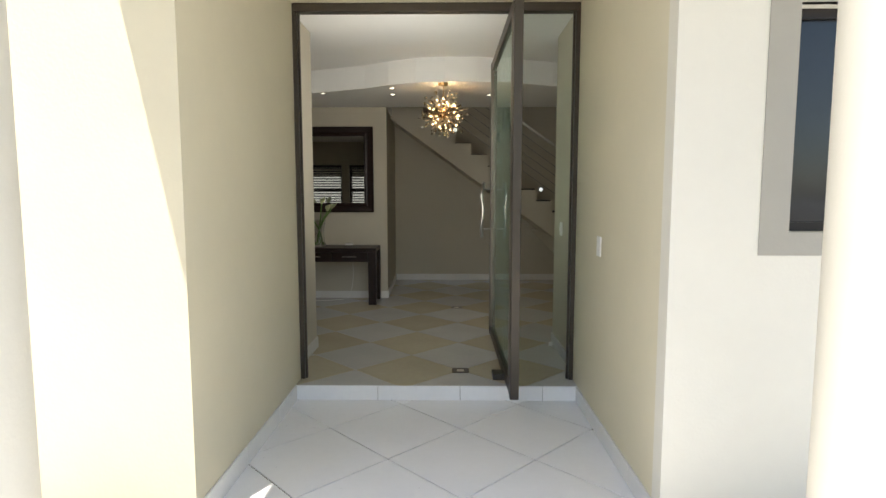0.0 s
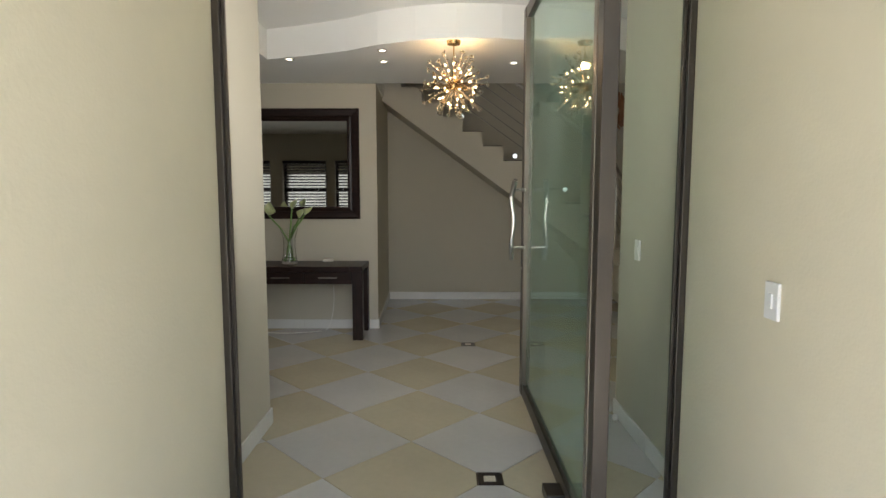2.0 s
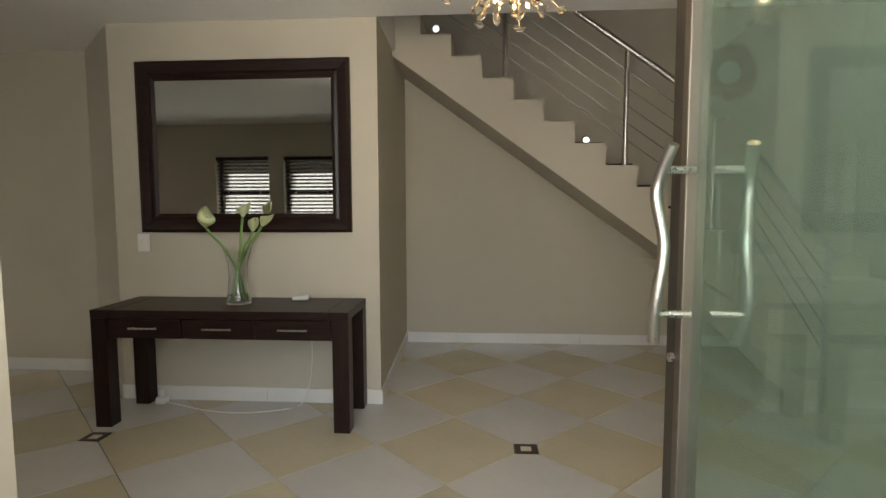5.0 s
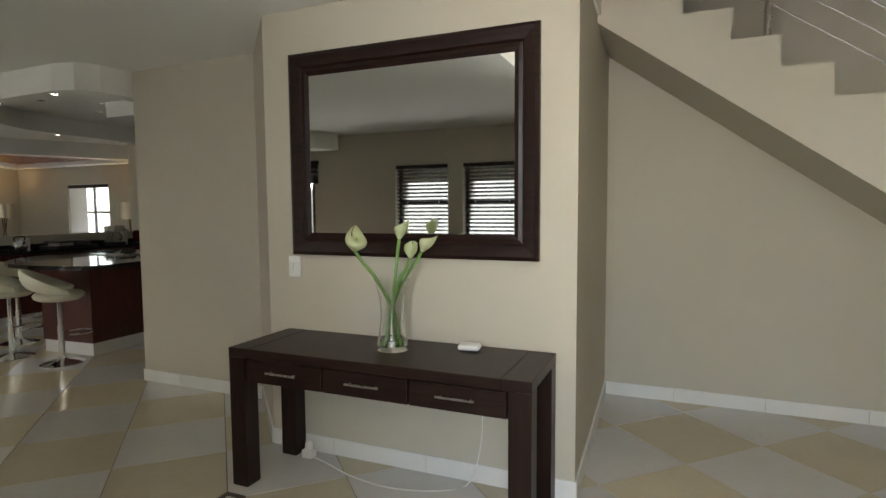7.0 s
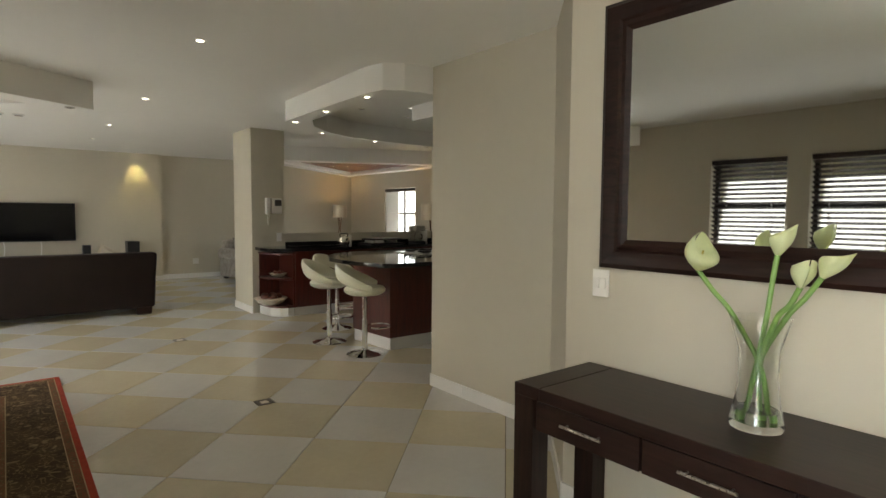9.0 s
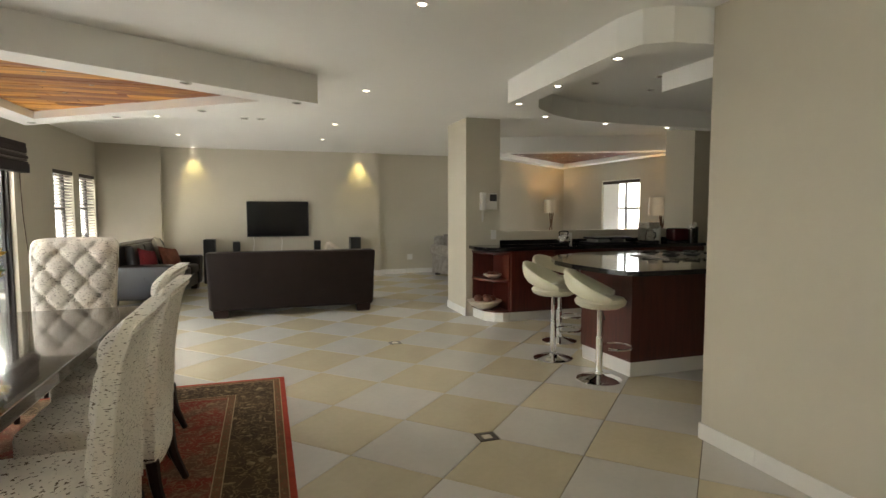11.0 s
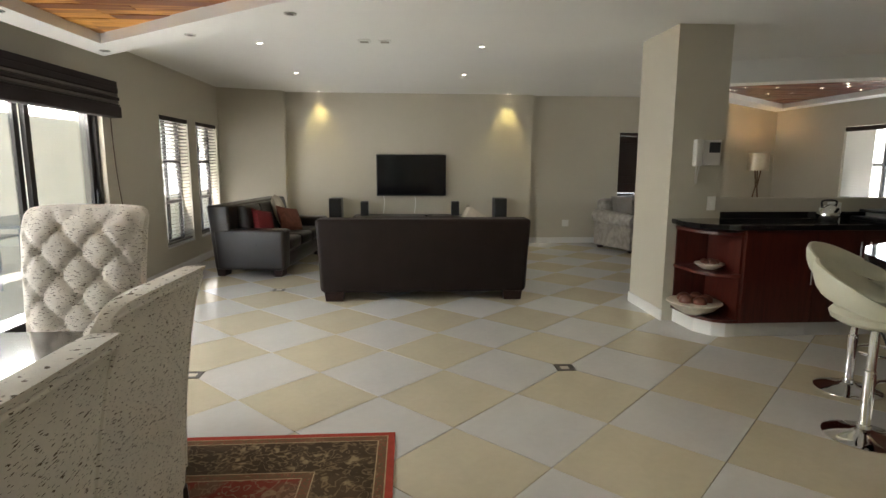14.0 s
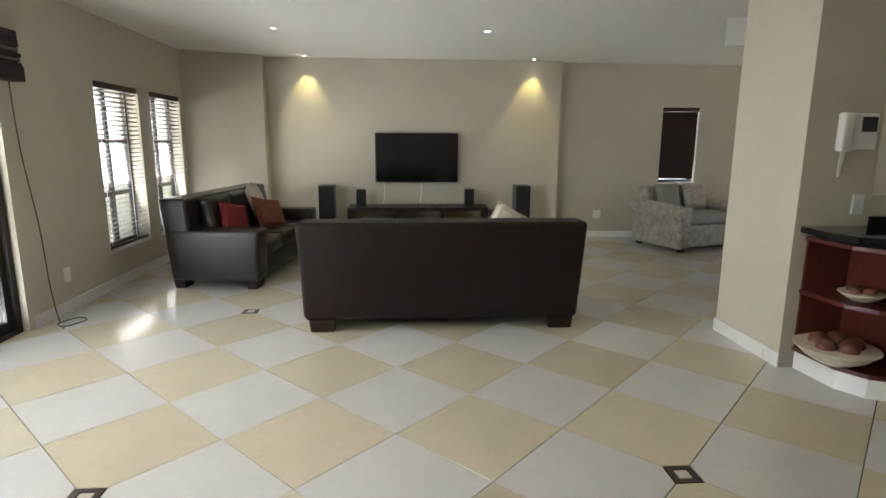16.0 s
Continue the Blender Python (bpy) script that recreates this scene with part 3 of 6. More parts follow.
# ---- chandelier ----
chand = thing("chandelier", pose(-0.16, 5.56, CE), "round brass branch chandelier with glass leaves and lit bulbs", "chandelier")
M_BRASS = mat("warm_brass_wire", (0.50, 0.33, 0.16), 0.25, metal=1.0, vary=0.1)
part("canopy", lathe(bmesh.new(), [(0.0, -0.03), (0.05, -0.025), (0.055, 0.0)], 20), M_BRASS, chand, smooth=True)
part("stem", tube(bmesh.new(), [(0, 0, -0.02), (0, 0, -0.33)], 0.005, 6), M_BRASS, chand)
part("hub", lathe(bmesh.new(), [(0.0, -0.37), (0.03, -0.35), (0.035, -0.33), (0.03, -0.31), (0.0, -0.29)], 14), M_BRASS, chand, smooth=True)
M_LEAF = glass("amber_glass_leaf", (1.0, 0.93, 0.8), 0.05, 1.45)
bulb_me = mesh(lathe(bmesh.new(), [(0.0, -0.008), (0.006, -0.004), (0.007, 0.003), (0.0, 0.015)], 8), "bulb", M_BULB, True)
bm = lathe(bmesh.new(), [(0.0, -0.024), (0.012, -0.012), (0.015, 0.004), (0.0, 0.026)], 8)
bmesh.ops.scale(bm, vec=(1, 0.35, 1), verts=bm.verts)
leaf_me = mesh(bm, "leaf", M_LEAF, True)
N = 96
for k in range(N):
    zz = 1 - 2 * (k + 0.5) / N
    an = k * 2.39996
    d = Vector((math.sqrt(1 - zz * zz) * math.cos(an), math.sqrt(1 - zz * zz) * math.sin(an), zz))
    side = d.orthogonal().normalized() * rnd.uniform(-0.05, 0.05)
    r = rnd.uniform(0.19, 0.27) if k % 3 else rnd.uniform(0.13, 0.18)
    c = Vector((0, 0, -0.33))
    pts = smooth_line([c, c + d * r * 0.55 + side * 0.5, c + d * r + side], 4)
    br = part("branch", tube(bmesh.new(), pts, 0.0028, 4, 0.0016), M_BRASS, chand)
    if k % 3 == 0:
        ob = part("bulb", bulb_me, None, br)
        ob.matrix_basis = Matrix.LocRotScale(pts[-1], d.to_track_quat("Z", "Y"), None)
    else:
        for q, w in ((len(pts) - 1, 1.0), (len(pts) - 3, 0.8)):
            ob = part("leaf", leaf_me, None, br)
            ob.matrix_basis = Matrix.LocRotScale(pts[q], Euler((rnd.uniform(-1.5, 1.5), rnd.uniform(-1.5, 1.5), rnd.uniform(0, 6))), (w, w, w))
lamp = new("chandelier_light", bpy.data.lights.new("chandelier_light", "POINT"))
lamp.data.energy, lamp.data.color, lamp.data.shadow_soft_size = 2.0, (1.0, 0.66, 0.34), 0.025
lamp.location = (-0.16, 5.56, 2.42)


def downlight(x, y, z, lit=True):
    ob = thing("downlight", pose(x, y, z), "small round recessed ceiling spotlight" + (", lit" if lit else ", unlit"), "ceiling light", group="recessed ceiling spotlights")
    part("trim", DL_TRIM, None, ob)
    part("lens", DL_ON if lit else DL_OFF, None, ob)
    return ob


DL_TRIM = mesh(lathe(bmesh.new(), [(0.024, 0.0), (0.024, -0.003), (0.03, -0.007), (0.039, -0.006), (0.041, 0.0)], 20), "trim", M_STEEL, True)
DL_ON = mesh(lathe(bmesh.new(), [(0.0, -0.004), (0.023, -0.004), (0.023, -0.001)], 16), "lens", M_DOWN)
DL_OFF = mesh(lathe(bmesh.new(), [(0.0, -0.004), (0.023, -0.004), (0.023, -0.001)], 16), "lens", M_DOWN_OFF)
for x, y in ((-1.56, 6.11), (-0.73, 5.82), (-0.76, 6.19), (0.38, 6.24), (-7.57, 6.2), (-9.86, 6.17), (-11.65, 6.17), (-5.15, 6.1), (-9.87, 3.94), (-11.7, 3.94), (-13.58, 3.94), (-13.58, 7.13)):
    downlight(x, y, CE)
for y in (3.94, 7.13):
    sp = new("wall_spot", bpy.data.lights.new("wall_spot", "SPOT"))
    sp.data.energy, sp.data.color, sp.data.spot_size, sp.data.spot_blend, sp.data.shadow_soft_size = 2.6, (1.0, 0.82, 0.33), radians(62), 0.5, 0.02
    sp.matrix_world = look((-13.56, y, CE - 0.02), (-13.66, y, 1.9))
stop = thing("door_stop", pose(0.86, 4.66, 0.0), "small round white rubber door stop on the floor", "door stop")
part("base", lathe(bmesh.new(), [(0.02, 0.0), (0.02, 0.006), (0.012, 0.01)], 16), M_STEEL, stop, smooth=True)
part("buffer", lathe(bmesh.new(), [(0.012, 0.01), (0.017, 0.014), (0.017, 0.036), (0.012, 0.042), (0.0, 0.043)], 16), M_WHITE, stop, "white rubber buffer", smooth=True)
vent = thing("ceiling_vent", pose(-9.68, 5.09, CE), "pair of small white ceiling vents", "vent")
for y in (-0.1, 0.1):
    part("vent_plate", box(bmesh.new(), -0.06, 0.06, y - 0.06, y + 0.06, -0.012, 0.0, 0.003), M_WHITE, vent)
    part("grille", box(bmesh.new(), -0.035, 0.035, y - 0.04, y + 0.04, -0.016, -0.012), M_SURROUND, vent)

# ---- console table, mirror, vase ----
table = thing("console_table", pose(-1.845, 6.88, 0), "dark stained wooden console table with three drawers", "console table")
W2, D2 = 0.805, 0.25
part("tabletop", box(bmesh.new(), -W2 + 0.131, W2 - 0.131, -D2, D2, 0.69, 0.74, 0.004), M_WENGE, table)
M_WENGE_Y = grain("dark_stained_cross_wood", (0.009, 0.004, 0.003), (0.026, 0.0105, 0.0075), 0.36, (16, 1.5, 16), 3, spec=0.3)
for s in (-1, 1):
    part("end_board", box(bmesh.new(), min(s * W2, s * (W2 - 0.13)), max(s * W2, s * (W2 - 0.13)), -D2, D2, 0.69, 0.74, 0.004), M_WENGE_Y, table)
for sx in (-1, 1):
    for sy in (-1, 1):
        part("leg", box(bmesh.new(), min(sx * W2, sx * (W2 - 0.102)) + 0.001, max(sx * W2, sx * (W2 - 0.102)) - 0.001, min(sy * D2, sy * (D2 - 0.1)) + 0.001, max(sy * D2, sy * (D2 - 0.1)) - 0.001, 0, 0.69, 0.003), M_WENGE_V, table)
part("apron", box(bmesh.new(), -W2 + 0.102, W2 - 0.102, -D2 + 0.035, D2 - 0.02, 0.56, 0.689), M_WENGE, table)
for k in range(3):
    c = (k - 1) * 0.466
    dr = part("drawer", box(bmesh.new(), c - 0.228, c + 0.228, -D2 + 0.012, -D2 + 0.034, 0.565, 0.682, 0.002), M_WENGE, table)
    hd = part("handle", tube(bmesh.new(), [(c - 0.09, -D2 - 0.012, 0.63), (c + 0.09, -D2 - 0.012, 0.63)], 0.006, 8), M_STEEL, dr, "thin steel bar handle", smooth=True)
    for s in (-0.07, 0.07):
        tube_bm = tube(bmesh.new(), [(c + s, -D2 + 0.012, 0.63), (c + s, -D2 - 0.01, 0.63)], 0.004, 6)
        part("handle_post", tube_bm, M_STEEL, dr)

mirror = thing("wall_mirror", pose(-1.86, 7.138, 1.765), "large wall mirror in a broad dark wooden frame", "mirror")
mw, mh = 0.735, 0.575
prof = [(0.0, 0.0), (0.0, 0.028), (0.02, 0.04), (0.05, 0.036), (0.075, 0.03), (0.085, 0.018), (0.105, 0.022), (0.128, 0.012), (0.13, 0.0)]
bm = bmesh.new()
rows = []
for inset, dep in prof:
    rows.append([bm.verts.new((sx * (mw - inset), -dep, sz * (mh - inset))) for sx, sz in ((-1, -1), (1, -1), (1, 1), (-1, 1))])
for p, q in zip(rows, rows[1:]):
    for i in range(4):
        bm.faces.new((p[i], p[(i + 1) % 4], q[(i + 1) % 4], q[i]))
part("frame", bm, M_WENGE, mirror, "broad moulded dark wooden frame")
M_MIRROR = mat("mirror_silver", (0.80, 0.82, 0.80), 0.02, metal=1.0, vary=0.01)
part("mirror_glass", box(bmesh.new(), -mw + 0.115, mw - 0.115, -0.011, -0.002, -mh + 0.115, mh - 0.115), M_MIRROR, mirror)

vase = thing("glass_vase", pose(-1.825, 6.9, 0.741), "clear waisted glass vase with a little water", "vase")
part("glass", lathe(bmesh.new(), [(0.0, 0.0), (0.078, 0.0), (0.082, 0.015), (0.068, 0.08), (0.058, 0.17), (0.062, 0.26), (0.085, 0.345), (0.09, 0.36), (0.0865, 0.36), (0.082, 0.345), (0.058, 0.26), (0.054, 0.17), (0.064, 0.08), (0.074, 0.025), (0.0, 0.02)], 32), M_CLEAR, vase, smooth=True)
part("water", lathe(bmesh.new(), [(0.0, 0.022), (0.072, 0.026), (0.066, 0.06), (0.0, 0.06)], 24), glass("water", (0.9, 0.96, 0.9), 0.0, 1.33), vase, smooth=True)
M_STEM = mat("green_stem", (0.16, 0.30, 0.07), 0.5, vary=0.2, scale=20)
M_PETAL = mat("pale_green_white_petal", (0.82, 0.87, 0.56), 0.5, vary=0.1, scale=12)
for k, (bx, by, tx, ty, tz, tilt) in enumerate(((0.03, 0.02, -0.19, -0.04, 0.50, -22), (-0.03, -0.02, 0.03, 0.03, 0.56, 8), (-0.04, 0.02, 0.155, 0.03, 0.50, 26), (0.0, 0.03, 0.115, -0.02, 0.47, 18))):
    fl = thing("calla_lily", pose(-1.825, 6.9, 0.741 + 0.024), "pale green and white calla lily with a long stem", "flower", group="calla lilies in the vase")
    top_ = Vector((tx, ty, tz - 0.024))
    pts = smooth_line([(bx, by, 0.0), (bx * 0.2, by * 0.2, 0.17), (tx * 0.42, ty * 0.42, 0.335), (tx * 0.75, ty * 0.75, tz * 0.82), tuple(top_)], 5)
    part("stem", tube(bmesh.new(), pts, 0.0085, 8), M_STEM, fl, smooth=True)
    bm = bmesh.new()
    rows = []
    for r in range(8):
        u = r / 7
        rad = 0.012 + 0.04 * math.sin(min(1.0, u * 1.15) * math.pi * 0.62)
        if k == 0:
            rad = 0.012 + 0.047 * math.sin(u * math.pi * 0.85)
        row = []
        for q in range(17):
            a = 2 * math.pi * q / 16 * 0.985
            tip = u * u * 0.025 * max(0, math.cos(a)) ** 2
            row.append(bm.verts.new((rad * math.cos(a) * (1 + 0.25 * u * max(0, math.cos(a))), rad * math.sin(a), 0.115 * u + tip - 0.02 * u * u * (1 - math.cos(a)))))
        rows.append(row)
    for p, q in zip(rows, rows[1:]):
        for i in range(16):
            bm.faces.new((p[i], p[i + 1], q[i + 1], q[i]))
    bmesh.ops.solidify(bm, geom=bm.faces[:], thickness=0.002)
    ob = part("spathe", bm, M_PETAL, fl, smooth=True)
    ob.matrix_basis = Matrix.LocRotScale(top_, Euler((0, radians(tilt), [2.6, 0.6, 0.2, -0.9][k])), (0.95, 0.95, 0.9) if k == 0 else (0.64, 0.64, 0.76))
    sp = part("spadix", tube(bmesh.new(), [(0, 0, 0.0), (0, 0, 0.08)], 0.005, 6, 0.003), mat("yellow_spadix", (0.6, 0.5, 0.1), 0.6) if k == 0 else bpy.data.materials["yellow_spadix"], fl)
    sp.matrix_basis = ob.matrix_basis
router = thing("wifi_box", pose(-1.455, 7.03, 0.741, 0, 0, 8), "small white rounded plastic box on the console table", "router")
part("case", box(bmesh.new(), -0.055, 0.055, -0.045, 0.045, 0.004, 0.032, 0.012, 3), M_WHITE, router, smooth=True)
part("foot", box(bmesh.new(), -0.045, 0.045, -0.035, 0.035, 0.0, 0.006), M_BLACK, router)
plug = thing("plug_adapter", pose(-2.47, 7.05, 0.0), "white plug adapter under the console table", "plug")
part("adapter", box(bmesh.new(), -0.035, 0.035, -0.03, 0.03, 0.0, 0.05, 0.01, 2), M_WHITE, plug, smooth=True)
part("plug", lathe(bmesh.new(), [(0.022, 0.05), (0.022, 0.085), (0.012, 0.1)], 12), M_WHITE, plug, smooth=True)
cable = tagged(part("white_cable", tube(bmesh.new(), smooth_line([(-2.44, 7.03, 0.02), (-2.3, 7.0, 0.008), (-2.1, 6.93, 0.006), (-1.85, 6.9, 0.006), (-1.6, 6.97, 0.006), (-1.48, 7.09, 0.02), (-1.42, 7.12, 0.3), (-1.44, 7.12, 0.72)], 6), 0.004, 6), M_WHITE, smooth=True), "thin white cable lying on the tiles under the table", "cable")

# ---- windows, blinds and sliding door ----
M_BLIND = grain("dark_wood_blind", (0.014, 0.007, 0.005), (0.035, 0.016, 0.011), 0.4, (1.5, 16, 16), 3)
# Same dark blind wood, with daylight on the slats put into a lighter colour.
M_BLIND_LIT = grain("daylit_wood_blind", (0.05, 0.032, 0.022), (0.10, 0.065, 0.045), 0.45, (1.5, 16, 16), 3)


def window(name, m, w, z0, z1, label, blind=None, tilt=20, open_to=0.0, thick=0.25, slat_mat=None, transoms=(0.33, 0.66), pitch=0.042):
    """A window in a wall; local x along the wall, +y into the room, y=0 on the room face."""
    ob = thing(name, m, label, "window", kind="structure")
    f = 0.045
    part("frame", ring(bmesh.new(), [(-w / 2, z0), (w / 2, z0), (w / 2, z1), (-w / 2, z1)], [(-w / 2 + f, z0 + f), (w / 2 - f, z0 + f), (w / 2 - f, z1 - f), (-w / 2 + f, z1 - f)], 0.13, 0.18), M_BLACKALU, ob).matrix_basis = pose(0, 0, 0, 90)
    h = z1 - z0
    if blind is None or z0 < 0.4:
        part("mullion", box(bmesh.new(), -0.025, 0.025, -0.175, -0.135, z0 + f, z1 - f), M_BLACKALU, ob)
    for q in transoms:
        part("transom", box(bmesh.new(), -w / 2 + f, w / 2 - f, -0.172, -0.138, z0 + h * q - 0.022, z0 + h * q + 0.022), M_BLACKALU, ob)
    pane = part("pane", box(bmesh.new(), -w / 2 + f, w / 2 - f, -0.158, -0.153, z0 + f, z1 - f), M_PANE, ob)
    pane.visible_shadow = False
    part("window_sill", box(bmesh.new(), -w / 2, w / 2, -0.13, 0.012, z0 - 0.018, z0 + 0.002, 0.003), M_SKIRT, ob)
    if blind:
        bl = thing("venetian_blind", m, "dark wooden venetian blind over a window", "blind", group="wooden venetian blinds")
        sm = slat_mat or M_BLIND
        part("headrail", box(bmesh.new(), -w / 2 + 0.005, w / 2 - 0.005, -0.07, -0.005, z1 - 0.06, z1 - 0.004, 0.004), M_BLIND, bl)
        slat = mesh(box(bmesh.new(), -w / 2 + 0.012, w / 2 - 0.012, -0.025, 0.025, -0.002, 0.002), "slat", sm)
        n = int((h - 0.1 - open_to) / pitch)
        for k in range(n):
            part("slat", slat, None, bl).matrix_basis = pose(0, -0.04, z1 - 0.085 - pitch * k, tilt)
        part("bottom_rail", box(bmesh.new(), -w / 2 + 0.012, w / 2 - 0.012, -0.065, -0.018, z1 - 0.1 - pitch * n, z1 - 0.08 - pitch * n, 0.003), sm, bl)
        for s in (-0.3, 0.3):
            part("ladder_cord", box(bmesh.new(), s * w - 0.006, s * w + 0.006, -0.068, -0.066, z1 - 0.09 - pitch * n, z1 - 0.06), M_WHITE, bl)
    return ob


# The first two windows take the slats coloured as if lit by day.
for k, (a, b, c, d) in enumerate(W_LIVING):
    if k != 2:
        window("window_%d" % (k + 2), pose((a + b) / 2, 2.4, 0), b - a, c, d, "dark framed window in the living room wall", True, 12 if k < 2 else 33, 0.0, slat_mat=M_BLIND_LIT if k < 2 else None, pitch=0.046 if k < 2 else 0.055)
window("window_9", pose(-13.86, 9.49, 0, 0, 0, -90), 0.58, 0.85, 1.98, "narrow window in the lounge wall", True, 62)
window("window_10", pose(-11.625, 12.1, 0, 0, 0, 180), 1.25, 0.9, 2.0, "dark framed window in the lounge wall", None, transoms=(0.48,))
bl = thing("venetian_blind", pose(-12.0, 12.1, 0, 0, 0, 180), "pale venetian blind over half of the lounge window", "blind", group="wooden venetian blinds")
slat = mesh(box(bmesh.new(), -0.29, 0.29, -0.024, 0.024, -0.0015, 0.0015), "slat", M_WHITE)
for k in range(24):
    part("slat", slat, None, bl).matrix_basis = pose(0, -0.04, 1.93 - 0.042 * k, 74)
part("headrail", box(bmesh.new(), -1.0, 0.24, -0.07, -0.005, 1.925, 1.99, 0.004), M_BLIND, bl)

sd = thing("sliding_door", pose(-7.825, 2.4, 0), "dark aluminium sliding glass door to the patio", "door", kind="structure")
w = 3.95
part("frame", ring(bmesh.new(), [(-w / 2, 0.0), (w / 2, 0.0), (w / 2, 2.1), (-w / 2, 2.1)], [(-w / 2 + 0.05, 0.03), (w / 2 - 0.05, 0.03), (w / 2 - 0.05, 2.05), (-w / 2 + 0.05, 2.05)], 0.05, 0.2), M_BLACKALU, sd).matrix_basis = pose(0, 0, 0, 90)
for k in range(4):
    x0 = -w / 2 + 0.05 + k * (w - 0.1) / 4
    x1 = x0 + (w - 0.1) / 4
    y = -0.1 if k in (0, 3) else -0.15
    leafp = part("door_leaf", ring(bmesh.new(), [(x0, 0.03), (x1, 0.03), (x1, 2.05), (x0, 2.05)], [(x0 + 0.06, 0.11), (x1 - 0.06, 0.11), (x1 - 0.06, 1.98), (x0 + 0.06, 1.98)], -y - 0.02, -y + 0.02), M_BLACKALU, sd)
    leafp.matrix_basis = pose(0, 0, 0, 90)
    pn = part("pane", box(bmesh.new(), x0 + 0.055, x1 - 0.055, 0.105, 1.985, -y - 0.003, -y + 0.003), M_PANE, leafp)
    pn.visible_shadow = False
part("door_handle", box(bmesh.new(), -w / 2 + 0.07, -w / 2 + 0.09, -0.075, -0.05, 0.95, 1.15, 0.004), M_BLACK, sd)
rb = thing("roman_blind", pose(-7.86, 2.4, 0), "raised dark striped roman blind above the sliding door", "blind")
M_RB = mat("dark_blind_cloth", (0.022, 0.013, 0.013), 0.8, vary=0.2, scale=30)
M_RB2 = mat("grey_blind_stripe", (0.12, 0.10, 0.09), 0.7, vary=0.2, scale=30)
part("headrail", box(bmesh.new(), -2.1, 2.1, 0.004, 0.09, 2.16, 2.22, 0.006), M_RB, rb)
for k, (z0, z1, mm, d) in enumerate(((2.10, 2.16, M_RB, 0.10), (2.07, 2.10, M_RB2, 0.095), (2.03, 2.065, M_RB, 0.11), (2.0, 2.03, M_RB2, 0.1), (1.975, 1.995, M_RB, 0.11), (1.86, 1.975, M_RB, 0.12))):
    part("fold", box(bmesh.new(), -2.09, 2.09, 0.006 + 0.004 * (k % 2), d, z0 + 0.001, z1 - 0.001, 0.008), mm, rb)
cord = tagged(part("blind_cord", tube(bmesh.new(), smooth_line([(-9.9, 2.425, 2.1), (-9.92, 2.43, 1.4), (-10.0, 2.44, 0.8), (-10.02, 2.45, 0.3), (-10.0, 2.5, 0.012), (-9.9, 2.6, 0.006), (-10.05, 2.68, 0.006), (-10.12, 2.58, 0.006), (-9.95, 2.52, 0.012), (-9.85, 2.62, 0.006)], 6), 0.005, 6), mat("brown_cord", (0.10, 0.06, 0.04), 0.8), smooth=True), "thin brown blind cord hanging down to the tiles", "cord")

# ---- patio outside the sliding door ----
bm = slab(bmesh.new(), [(-14.0, -3.2), (-6.0, -3.2), (-6.0, 2.15), (-14.0, 2.15)], -0.35, -0.03)
tagged(part("patio_floor", bm, mat("pale_patio_tile", (0.55, 0.52, 0.45), 0.4, vary=0.1, scale=3)), "pale tiled patio floor", "floor", kind="structure")
wall("patio_wall", "x", -14.0, -5.5, -3.4, -3.2, -0.35, 3.0, M_OUT_LIGHT, "cream plastered patio wall")
wall("patio_end_wall", "y", -3.2, 2.15, -14.2, -14.0, -0.35, 3.0, M_OUT_LIGHT, "cream plastered patio end wall")
pt = thing("patio_table", pose(-11.4, 0.55, -0.03), "blue-grey patio dining table", "table")
M_PAT = mat("blue_grey_patio_metal", (0.10, 0.14, 0.20), 0.45, vary=0.15)
part("tabletop", box(bmesh.new(), -0.9, 0.9, -0.5, 0.5, 0.7, 0.74, 0.01), M_PAT, pt)
for x in (-0.8, 0.8):
    for y in (-0.42, 0.42):
        part("leg", tube(bmesh.new(), [(x, y, 0), (x, y, 0.7)], 0.025, 8), M_PAT, pt)
for k, (x, y, r) in enumerate(((-0.5, 0.72, 0), (0.35, 0.75, 0), (-0.4, -0.75, 180), (0.4, -0.75, 180), (1.15, 0.05, -90))):
    pc = thing("patio_chair", pose(-11.4 + x, 0.55 + y, -0.03, 0, 0, r), "dark metal patio chair", "chair", group="chairs round the patio table")
    part("seat", box(bmesh.new(), -0.22, 0.22, -0.22, 0.22, 0.43, 0.46, 0.008), M_PAT, pc)
    for a in (-0.2, 0.2):
        for c in (-0.2, 0.2):
            part("leg", tube(bmesh.new(), [(a, c, 0), (a, c, 0.43 if c < 0 else 0.88)], 0.012, 6), M_PAT, pc)
    for z in (0.62, 0.74, 0.86):
        part("back_slat", box(bmesh.new(), -0.2, 0.2, 0.19, 0.21, z - 0.02, z + 0.02), M_PAT, pc)

bm = slab(bmesh.new(), [(-14.0, -2.3), (-5.6, -2.3), (-5.6, 2.05), (-14.0, 2.05)], 2.7, 2.9)
tagged(part("patio_roof", bm, M_CEIL), "white patio roof slab", "roof", kind="structure")

# ---- dropped ceilings ----


def inset_poly(pts, d):
    """A convex outline drawn in by d."""
    n = len(pts)
    cx, cy = sum(p[0] for p in pts) / n, sum(p[1] for p in pts) / n
    lines = []
    for (x0, y0), (x1, y1) in zip(pts, pts[1:] + pts[:1]):
        nx, ny = y0 - y1, x1 - x0
        k = math.hypot(nx, ny)
        nx, ny = nx / k, ny / k
        if (cx - x0) * nx + (cy - y0) * ny < 0:
            nx, ny = -nx, -ny
        lines.append((nx, ny, nx * x0 + ny * y0 + d))
    out = []
    for i in range(n):
        a, b = lines[i - 1], lines[i]
        det = a[0] * b[1] - a[1] * b[0]
        out.append(((a[2] * b[1] - a[1] * b[2]) / det, (a[0] * b[2] - a[2] * b[0]) / det))
    return out


LOW = 2.35


